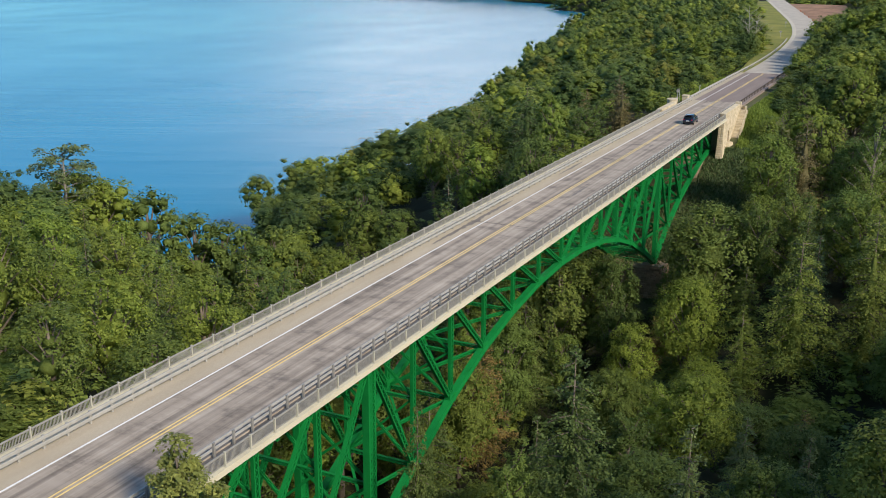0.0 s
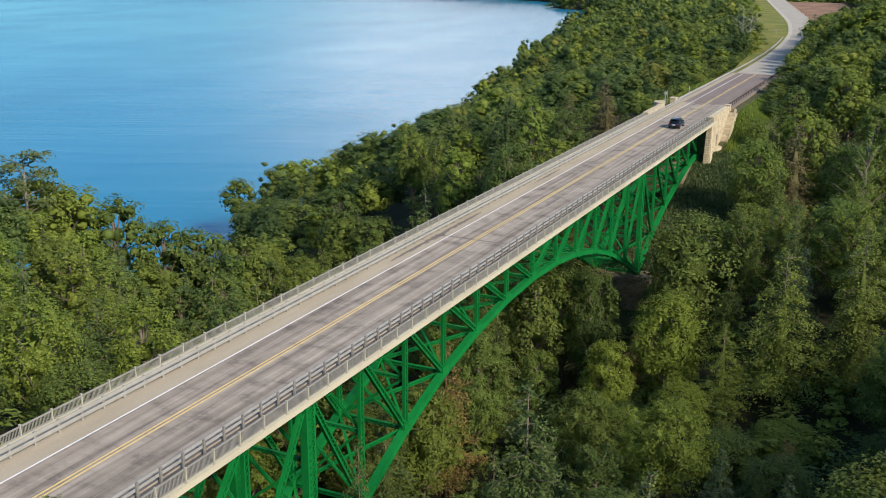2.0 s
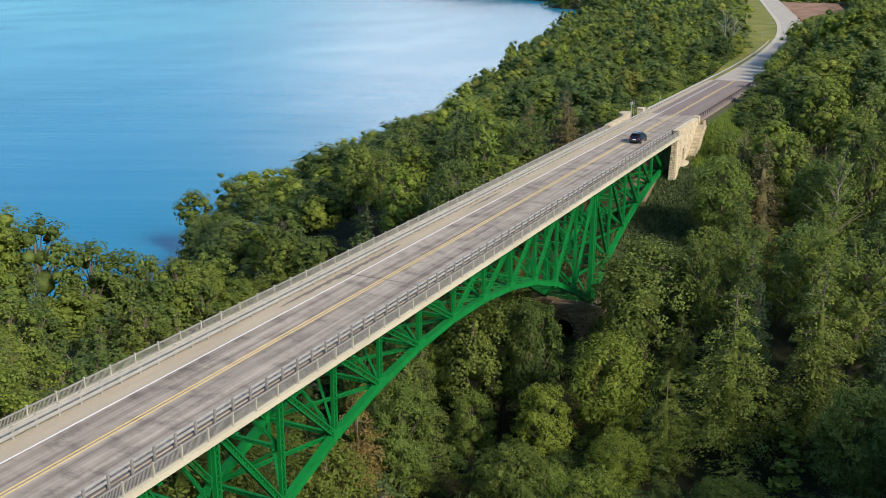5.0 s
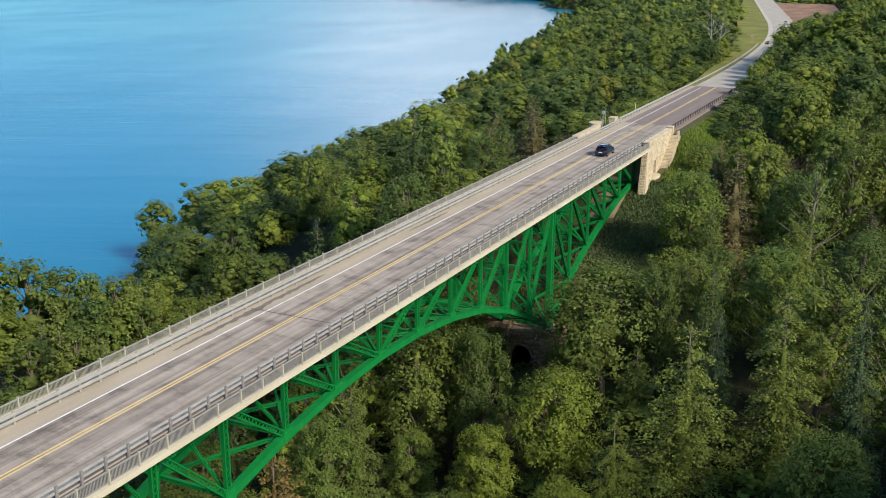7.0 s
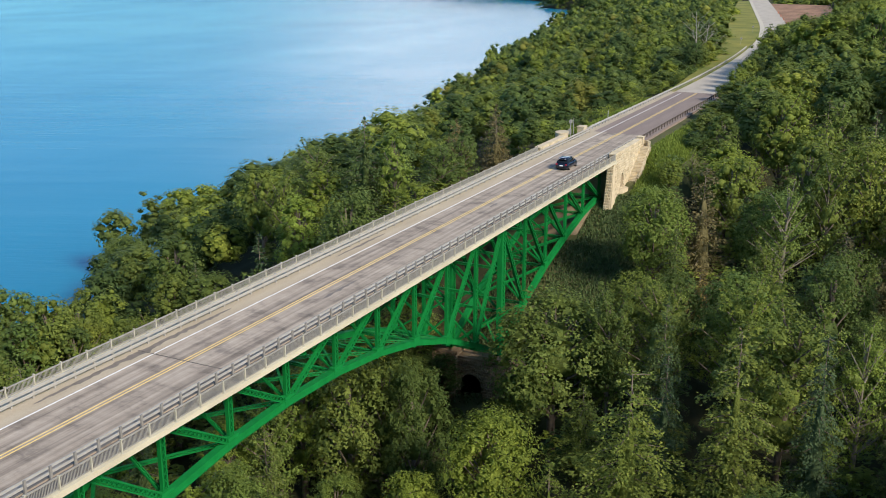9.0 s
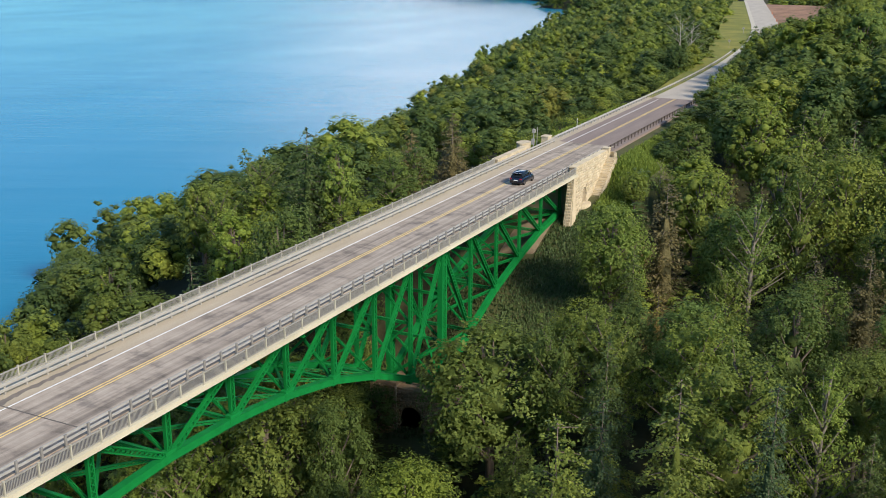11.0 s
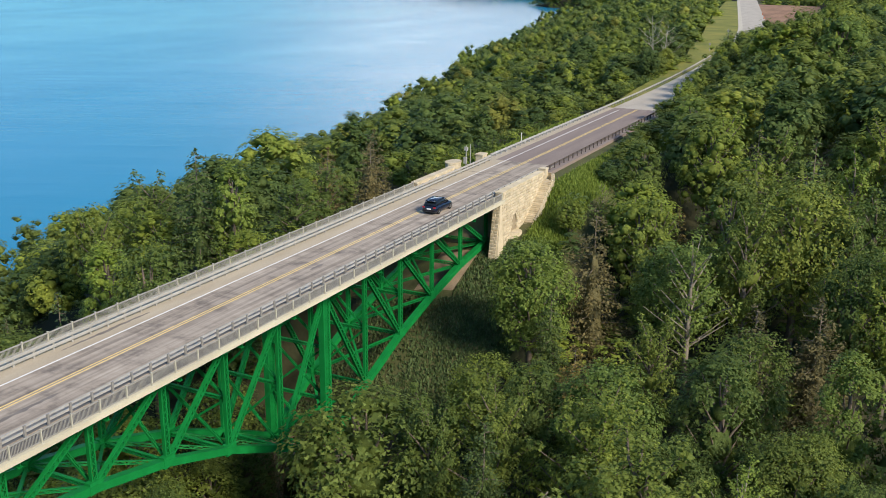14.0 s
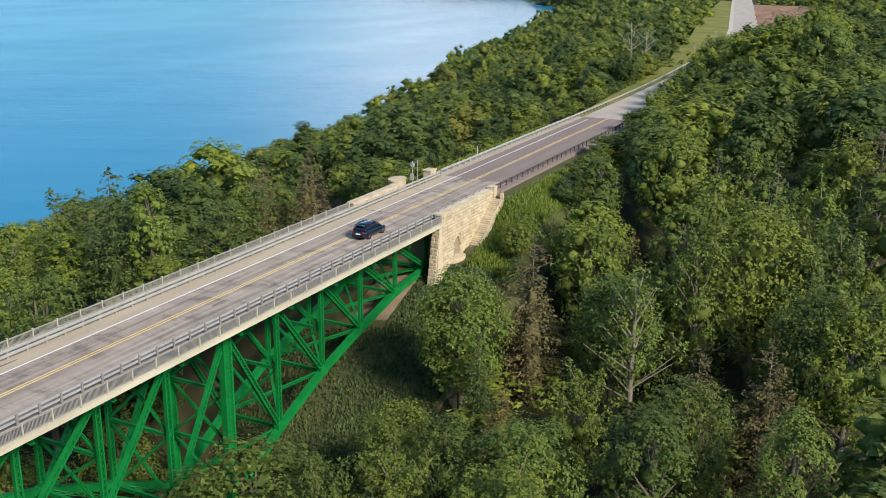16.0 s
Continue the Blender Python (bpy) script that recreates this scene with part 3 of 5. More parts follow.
def guardrail(x, side, y0, y1, label, rails, step, post_mat, base=0.0, rail_mat=None):
    g = new("guardrail")
    tagged(g, label, "guardrail")
    ys = np.arange(y0, y1 + 0.01, step)
    off = [(float(road_x(y)) + x, float(y)) for y in ys]
    for z, h in rails:
        bm = bmesh.new()
        w_beam(bm, off, side, z, h, BOX_RAIL if h < 0.3 else CORRUGATED)
        part("rail", bm, rail_mat or GALV, g, "grey steel rail")
    bm = bmesh.new()
    top = max(z + h / 2 for z, h in rails) + 0.02
    box(bm, -0.05, 0.05, -0.075, 0.075, -0.35, top - base)
    box(bm, -0.065, 0.065, -0.08, -0.065, -0.35, top - base)
    box(bm, -0.065, 0.065, 0.065, 0.08, -0.35, top - base)
    me = to_mesh("post", bm, post_mat)
    for px, py in off:
        part("post", me, None, g).location = (px - side * 0.07, py, base)
    return g


guardrail(-4.80, 1, -184, 21.5, "pale grey twin-rail steel guardrail inside the parapet", [(0.78, 0.25), (0.38, 0.25)], 1.905, GALV_PALE, 0.05, GALV_PALE)
guardrail(4.80, -1, -184, 15.5, "grey twin-rail steel guardrail inside the parapet", [(0.77, 0.17), (0.40, 0.17)], 1.905, GALV_DARK, 0.05)
guardrail(-5.6, 1, 22, 195, "grey steel guardrail beside the curving road", [(0.55, 0.31)], 1.905, GALV)
guardrail(4.95, -1, 16.5, 130, "dark weathered steel guardrail beside the approach road", [(0.55, 0.31)], 1.905, RUST_RAIL, -0.1, RUST_RAIL)

# ---- trees ----
def ico(sub):
    bm = bmesh.new()
    bmesh.ops.create_icosphere(bm, subdivisions=sub, radius=1.0)
    v = np.array([x.co[:] for x in bm.verts])
    f = np.array([[x.index for x in p.verts] for p in bm.faces])
    bm.free()
    return v, f


def octa():
    v = np.array([(1, 0, 0), (-1, 0, 0), (0, 1, 0), (0, -1, 0), (0, 0, 1), (0, 0, -1)], float)
    f = np.array([(0, 2, 4), (2, 1, 4), (1, 3, 4), (3, 0, 4), (2, 0, 5), (1, 2, 5), (3, 1, 5), (0, 3, 5)])
    return v, f


ICO0, ICO_LOW, ICO1 = octa(), ico(1), ico(2)


def unit(v):
    return v / (np.linalg.norm(v, axis=-1, keepdims=True) + 1e-9)


def dome_lobes(r, height, radius, n, low=0.30, shrink=1.0):
    """A rounded crown: the leafy ends of its limbs as lobes (x, y, z, size) over a dome."""
    out = []
    mid, half = height * (low + 1) / 2, height * (1 - low) / 2
    for i in range(n):
        u = 1 - 1.80 * (i + 0.5) / n
        a = i * 2.399 + r.uniform(-0.45, 0.45)
        q = math.sqrt(max(0.0, 1 - abs(u) ** 2.1))
        size = radius * r.uniform(0.24, 0.42) * shrink
        reach = (radius - size * 0.80) * q * r.uniform(0.80, 1.04)
        out.append((reach * math.cos(a), reach * math.sin(a), mid + (half - size * 0.65) * u * r.uniform(0.84, 1.02), size))
    return np.array(out)


def plume_lobes(r, height, radius, limbs_n, per, low=0.24):
    """An upright crown: rising limbs that end in narrow leafy tips."""
    out = []
    for i in range(limbs_n):
        u = (i + r.uniform(0.2, 0.8)) / limbs_n
        a = i * 2.399 + r.uniform(-0.5, 0.5)
        z0 = height * (low + (0.78 - low) * u)
        reach = radius * (1.1 - 0.75 * u ** 1.6) * r.uniform(0.72, 1.1)
        rise = height * r.uniform(0.10, 0.20)
        for k in range(per):
            q = 0.35 + 0.65 * k / max(1, per - 1)
            out.append((reach * q * math.cos(a) + r.uniform(-0.25, 0.25), reach * q * math.sin(a) + r.uniform(-0.25, 0.25), min(z0 + rise * q ** 1.4, height * 0.975), radius * (0.32 - 0.15 * q) * r.uniform(0.85, 1.2)))
    return np.array(out)


def sprays(r, c, normal, tip, size):
    """Three-cornered leaf sprays at c, lying across normal and pointing along tip."""
    normal = unit(normal)
    tip = unit(tip - normal * (tip * normal).sum(1)[:, None])
    side = np.cross(normal, tip)
    s = size * r.uniform(0.6, 1.35, (len(c), 1))
    return np.stack([c - tip * s * 0.42 - side * s * 0.40, c - tip * s * 0.42 + side * s * 0.40, c + tip * s * 0.62], 1).reshape(-1, 3)


def foliage(r, lobes, leaves, size, fill=0.12, core=0.42, squash=0.88, twigs=9, rough=0.27, spread=0.38, tuft=0.0, body=None, bulk=0.8, dome=0.0):
    """Leaf sprays in tufts over every lobe, with a dense body inside, toned darker to stand for inner shade: broad
    leaves, or rough clumps for trees further off.
    """
    V, F, T, k = [], [], [], 0
    n = len(lobes)
    tones = r.uniform(0, 1, n)
    height, radius = lobes[:, 2].max(), np.abs(lobes[:, :2]).max()
    low = lobes[:, 2].min()
    # core in the darkest tone: the crown's inner shade as colour
    if core:
        for u, g in ((0.12, 0.9), (0.40, 1.0), (0.66, 0.62)):
            bv, bf = ICO1 if leaves > 1000 else ICO0
            V.append(bv * (1 + r.uniform(-0.15, 0.15, (len(bv), 1))) * radius * core * g + [0, 0, low + (height - low) * u])
            F.append(bf + k)
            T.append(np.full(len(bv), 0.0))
            k += len(bv)
    if body:
        bv, bf = body
        for (x, y, z, size_l), tn in zip(lobes, tones):
            V.append(bv * (1 + r.uniform(-0.16, 0.16, (len(bv), 1))) * size_l * bulk * np.array([1, 1, squash]) + [x, y, z])
            F.append(bf + k)
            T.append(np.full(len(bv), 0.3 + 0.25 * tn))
            k += len(bv)
    elif fill:
        # broad leaves inside each lobe, interior shade put in as a low tone
        m = max(n * 5, int(leaves * fill))
        at = r.integers(n, size=m)
        c = lobes[at, :3] + unit(r.normal(size=(m, 3))) * lobes[at, 3:4] * r.uniform(0.15, 0.72, (m, 1))
        V.append(sprays(r, c, r.normal(size=(m, 3)) + [0, 0, 0.6], r.normal(size=(m, 3)), lobes[:, 3].mean() * 0.42))
        F.append(k + np.arange(m * 3).reshape(-1, 3))
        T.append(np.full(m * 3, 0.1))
        k += m * 3
    heart = np.array([0, 0, low + (height - low) * 0.35])
    out_n = unit(lobes[:, :3] - heart)
    way = unit(unit(r.normal(size=(n, twigs, 3))) + out_n[:, None] * 0.60 + np.array([0, 0, 0.50]))
    twig_tone = r.uniform(0, 1, (n, twigs))
    area = lobes[:, 3] ** 2
    pick = r.choice(n, leaves, p=area / area.sum())
    tw = r.integers(twigs, size=leaves)
    b = way[pick, tw]
    # a rounded lobe with a bulge at every twig, drawn out into tufts by that share
    side = r.normal(scale=spread, size=(leaves, 3))
    d = unit(b + side)
    near = np.clip(((d * b).sum(1, keepdims=True) - 0.80) / 0.20, 0, 1)
    q = 0.45 + 0.80 * r.uniform(0, 1, (leaves, 1)) ** 0.75
    at = d * (0.82 + 0.27 * near) * r.uniform(0.86, 1.08, (leaves, 1)) * (1 - tuft) + (b * q + side * (1.45 - q)) * tuft
    c = lobes[pick, :3] + at * lobes[pick, 3:4] * np.array([1, 1, squash])
    normal = d * (0.60 - 0.4 * dome) + side * 0.3 * tuft + out_n[pick] * (0.42 + 0.5 * dome) + [0, 0, 0.38] + r.normal(scale=rough, size=(leaves, 3))
    tip = b + r.normal(scale=0.55, size=(leaves, 3)) - [0, 0, 0.25]
    V.append(sprays(r, c, normal, tip, size))
    F.append(k + np.arange(leaves * 3).reshape(-1, 3))
    T.append(np.repeat(np.clip(0.30 * tones[pick] + 0.40 * twig_tone[pick, tw] + 0.3 * r.uniform(0, 1, leaves), 0, 1), 3))
    return np.concatenate(V), np.concatenate(F), np.concatenate(T)


def bough_foliage(r, height, radius, tiers, arms, leaves, size, power, gap, droop, shag, heart=0.36):
    """Tiers of drooping flat boughs; gives the foliage and the bough lines."""
    C, N, W, T, lines = [], [], [], [], []
    total = 0.0
    plan = []
    for i in range(tiers):
        u = i / (tiers - 1)
        for k in range(arms if u < 0.65 else max(3, arms - 2)):
            L = (radius * (1 - u) ** power + 0.55) * r.uniform(0.62, 1.15)
            plan.append((height * (gap + (0.985 - gap) * u) + r.uniform(-0.4, 0.4), i * 1.1 + k * 2 * math.pi / arms + r.uniform(-0.35, 0.35), L))
            total += L ** 1.25
    for z, a, L in plan:
        n = max(5, int(leaves * L ** 1.25 / total))
        q = r.uniform(0.12, 1.0, n) ** 0.75
        spread = (0.30 * L * np.sqrt(np.clip(1.05 - q, 0, 1)) + 0.12) * r.normal(scale=0.62, size=n)
        dr = droop * L * (q ** 1.7) + 0.10 * np.abs(spread)
        ca, sa = math.cos(a), math.sin(a)
        C.append(np.stack([L * q * ca - spread * sa, L * q * sa + spread * ca, z - dr + r.normal(scale=0.10 + shag * 0.25, size=n)], -1))
        N.append(np.stack([0.35 * ca * q, 0.35 * sa * q, np.full(n, 1.0)], -1) + r.normal(scale=0.35 + shag, size=(n, 3)))
        W.append(np.stack([np.full(n, ca), np.full(n, sa), np.full(n, -0.25)], -1) + r.normal(scale=0.45, size=(n, 3)))
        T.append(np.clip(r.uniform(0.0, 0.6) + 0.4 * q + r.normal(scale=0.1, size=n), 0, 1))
        lines.append([(0, 0, z), (L * 0.5 * ca, L * 0.5 * sa, z - droop * L * 0.3), (L * 0.95 * ca, L * 0.95 * sa, z - droop * L * 0.9)])
    v = sprays(r, np.concatenate(C), np.concatenate(N), np.concatenate(W), size)
    f = np.arange(len(v)).reshape(-1, 3)
    t = np.repeat(np.concatenate(T), 3)
    # the dense heart of the tree, its inner shade painted as the darkest tone
    m = 9
    hv, hf = [], []
    for j in range(7):
        for k in range(m):
            u = min(1.0, max(0.0, j / 6 + r.uniform(-0.06, 0.06)))
            rad = (radius * heart * (1 - u) ** power + 0.05) * r.uniform(0.7, 1.25)
            hv.append((rad * math.cos(6.283 * k / m), rad * math.sin(6.283 * k / m), height * (gap * 0.9 + (0.78 - gap * 0.9) * u)))
    for j in range(6):
        for k in range(m):
            p, q = j * m + k, j * m + (k + 1) % m
            hf += [(p, q, q + m), (p, q + m, p + m)]
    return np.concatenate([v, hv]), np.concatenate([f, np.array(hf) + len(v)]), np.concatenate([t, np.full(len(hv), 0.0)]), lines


def crown_mesh(name, v, f, tone, material):
    me = raw_mesh(name, v, f, material, True)
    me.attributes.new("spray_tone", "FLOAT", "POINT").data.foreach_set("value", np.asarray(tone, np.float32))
    return me


def limbs(r, height, lobes, thick=0.02, every=1):
    bm = bmesh.new()
    lean = r.uniform(-0.04, 0.04, 2) * height
    pts = [(0, 0, -1.5), (lean[0] * 0.2, lean[1] * 0.2, height * 0.3), (lean[0] * 0.6, lean[1] * 0.6, height * 0.6), (lean[0], lean[1], height * 0.85)]
    tube(bm, pts, [height * thick * 1.2, height * thick, height * thick * 0.7, height * thick * 0.25], 6)
    for i in range(0, len(lobes), every):
        x, y, z, br = lobes[i]
        z0 = max(height * 0.2, z - br - height * 0.14)
        f = z0 / height
        tube(bm, [(lean[0] * f, lean[1] * f, z0), (x * 0.5, y * 0.5, (z0 + z) / 2), (x, y, z)], [height * thick * 0.5, height * thick * 0.32, height * thick * 0.12], 4, False)
    return bm


# three grades of every kind: leaves and their size, for trees close by and further off
GRADES = ((9200, 0.19), (4700, 0.262), (2300, 0.36))


def graded(build):
    """The same tree in every grade, on one trunk."""
    made = [build(*g) for g in GRADES]
    return [(made[0][0], crown) for _, crown in made]


def broad_tree(seed, height, radius, lobes_n, material, low=0.10, more=1.0, bark=None):
    def build(leaves, size):
        r = np.random.default_rng(seed)
        lobes = dome_lobes(r, height, radius, lobes_n, low)
        v, f, t = foliage(r, lobes, int(leaves * more), size, tuft=0.45 if leaves > 3000 else 0.15, body=None if leaves > 3000 else ICO_LOW, bulk=0.44)
        return to_mesh("trunk", limbs(r, height, lobes, 0.02, 2), bark or BARK, True), crown_mesh("crown", v, f, t, material)
    return graded(build)


def plume_tree(seed, height, radius, limbs_n, material, bark=None, more=0.9, fill=0.12, core=0.22):
    def build(leaves, size):
        r = np.random.default_rng(seed)
        lobes = plume_lobes(r, height, radius, limbs_n, 3)
        v, f, t = foliage(r, lobes, int(leaves * more), size, fill, core, 1.15, 5, 0.34, 0.38, 0.7)
        return to_mesh("trunk", limbs(r, height, lobes[2::3], 0.016), bark or BARK, True), crown_mesh("crown", v, f, t, material)
    return graded(build)


def pine_tree(seed, height, radius, more, material, power=0.8, gap=0.12, droop=0.25, shag=0.15, tiers=15, arms=7, heart=0.36):
    """Whorls of boughs round a straight stem."""
    def build(leaves, size):
        r = np.random.default_rng(seed)
        v, f, t, lines = bough_foliage(r, height, radius, tiers, arms, int(leaves * more), size, power, gap, droop, shag, heart)
        bm = bmesh.new()
        tube(bm, [(0, 0, -1.5), (0, 0, height * 0.5), (0, 0, height * 0.98)], [height * 0.012, height * 0.008, 0.02], 6)
        for ln in lines[::2]:
            tube(bm, ln, [0.05, 0.035, 0.012], 3, False)
        return to_mesh("trunk", bm, BARK, True), crown_mesh("crown", v, f, t, material)
    return graded(build)


NEAR = [broad_tree(10, 16.0, 4.6, 46, LEAF), broad_tree(11, 16.0, 4.1, 42, LEAF), broad_tree(12, 16.0, 5.2, 54, LEAF, 0.22), broad_tree(13, 16.0, 3.7, 40, LIGHT_LEAF),
        plume_tree(14, 16.0, 4.0, 22, LEAF), plume_tree(15, 16.0, 3.5, 20, LIGHT_LEAF), plume_tree(16, 16.0, 4.5, 24, LEAF), broad_tree(17, 16.0, 4.8, 48, LEAF, 0.2),
        broad_tree(19, 16.0, 5.0, 60, LIGHT_LEAF, 0.16, 1.35), broad_tree(20, 16.0, 5.2, 64, LEAF, 0.16, 1.35)]
SPARSE = plume_tree(18, 16.0, 4.2, 26, LIGHT_LEAF, PALE_BARK, 0.62, 0.0, 0.0)
NEEDLE_TREE = broad_tree(70, 16.0, 2.7, 44, NEEDLE_LIGHT, 0.05, 1.5)
HEMLOCK = [pine_tree(50, 16, 3.7, 1.2, HEMLOCK_LEAF, 0.70, 0.10, heart=0.2), pine_tree(54, 16, 3.2, 1.1, HEMLOCK_LEAF, 0.75, 0.14, 0.3, 0.2, heart=0.2), pine_tree(55, 16, 4.3, 1.3, HEMLOCK_LEAF, 0.6, 0.16, 0.2, 0.2, heart=0.2)]
PINES = [pine_tree(56, 16, 2.9, 0.8, NEEDLE, 0.85), pine_tree(51, 16, 2.4, 0.75, NEEDLE, 0.8), pine_tree(52, 16, 3.8, 1.1, BROWN, 0.7, 0.12, 0.04, 0.40, 15, 7, 0.30)]


def spreading_pine(seed, height, radius):
    """An old pine: bare lower stem, level plates of needles on long crooked limbs."""
    r = np.random.default_rng(seed)
    bm = bmesh.new()
    tube(bm, [(0, 0, -1.5), (0.2, 0, height * 0.5), (0, 0.2, height * 0.95)], [0.26, 0.2, 0.06], 7)
    lobes = []
    for i in range(22):
        u = i / 21
        z = height * (0.45 + 0.52 * u)
        a = i * 2.4
        L = radius * (0.95 - 0.5 * u) * r.uniform(0.6, 1.1)
        e = (L * math.cos(a), L * math.sin(a), z + L * 0.12)
        tube(bm, [(0, 0, z - 0.5), (e[0] * 0.5, e[1] * 0.5, z), e], [0.09, 0.07, 0.03], 4, False)
        for q in (0.55, 0.85, 1.1):
            lobes.append((e[0] * q + r.uniform(-0.6, 0.6), e[1] * q + r.uniform(-0.6, 0.6), z + L * 0.12 + r.uniform(-0.2, 0.3), r.uniform(0.7, 1.15)))
    v, f, t = foliage(r, np.array(lobes), 4200, 0.27, 0.0, 0.0, 0.6, 9, 0.5, 0.6)
    mesh = to_mesh("trunk", bm, PALE_BARK, True), crown_mesh("crown", v, f, t, NEEDLE_LIGHT)
    return [mesh] * 3


LONE = spreading_pine(71, 16.0, 4.8)
LABELS = {"broad": "leafy green broadleaf tree in the ravine woods", "light": "pale yellow-green young broadleaf tree", "pine": "dark green conifer among broadleaf trees",
          "brown": "browning conifer with thin needles and bare twigs", "hemlock": "tall olive-green hemlock with drooping layered boughs", "sparse": "thin half-bare tree with pale branches and few leaves",
          "lone": "old pine with level plates of needles above the lake", "needle": "bushy green pine standing beside the bridge railing"}


def nearness(x, y):
    """Metres to the nearest of three places along the flight."""
    return min(math.hypot(x - 41, y + 191), math.hypot(x - 48, y + 150), math.hypot(x - 57, y + 102)) + (0 if x > -8 else 8)


def plant(kind, grades, x, y, z, height, turn, wide=1.0):
    t = new("tree")
    tagged(t, LABELS[kind], "tree", group="woods")
    s, near = height / 16.0, nearness(x, y)
    t.matrix_basis = Matrix.LocRotScale((x, y, z), Euler((0, 0, turn)), (s * wide, s * wide, s))
    for name, me in zip(("trunk", "crown"), grades[0 if near < 68 else 1 if near < 106 else 2]):
        part(name, me, None, t)
    return t


def top_limit(x, y):
    """How high a tree may stand at a place: it keeps clear of the bridge and leaves the road open to the view."""
    ax = abs(x - float(road_x(y)))
    if x < -76 and -50 < y < -8:
        return -32.0
    if Y0 - 25 < y < Y1:
        if ax < 8.0:
            return (chord_z(min(max(y, Y0), Y1)) - 1.5) if Y0 < y else -99
        if x > 0 and y > -84:
            return float(np.interp(ax, [8, 12, 16, 20, 26, 34], [-16, -13.5, -9, -4, 1, 7]))
        return float(np.interp(ax, [8, 11, 16, 22], [-6, -4, 0.5, 9]))
    if x > 0:
        rise = float(smooth01((y - 12) / 45))
        tall = float(smooth01((y - 78) / 34))
        past = float(np.interp(y, [170, 190, 220, 250], [0, 2.5, 6.0, 8.0])) * float(np.interp(ax, [16, 26], [1, 0]))
        return (1 - rise) * float(np.interp(ax, [8, 11, 16, 22, 30], [-5, -2, 3.5, 7, 12])) + rise * float(np.interp(ax, [7, 9, 12, 22, 45], [2.2 + 6.3 * tall, 3.8 + 8.7 * tall, 6.0 + 8.0 * tall, 10.0 + 7 * tall, 15.0])) - past
    return float(np.interp(ax, [8, 12, 18, 28, 45], [-2, 1.5, 4.0, 6.0, 12.0]))


def seen(x, y):
    """Whether a place lies in the stretch of country that the flight overlooks."""
    return x < 64 - 0.05 * (y + 100) and y + 191 > (41 - x) * 0.80 - 16 and (x < 12 or y > -134)


def in_view(x, y):
    """The narrower stretch that is looked at from close by."""
    return y + 191 > (41 - x) * 0.854 - 7 and x < 57 - 0.045 * (y + 100) and not (x > 53 and y < -72) and not (x > 44 and y < -118)


def scatter(r, x0, x1, y0, y1, step):
    out = []
    for j in range(int((y1 - y0) / (step * 0.9))):
        for i in range(int((x1 - x0) / step)):
            out.append((x0 + step * (i + (0.5 if j % 2 else 0) + r.uniform(-0.42, 0.42)), y0 + step * (0.9 * j + r.uniform(-0.42, 0.42))))
    return out


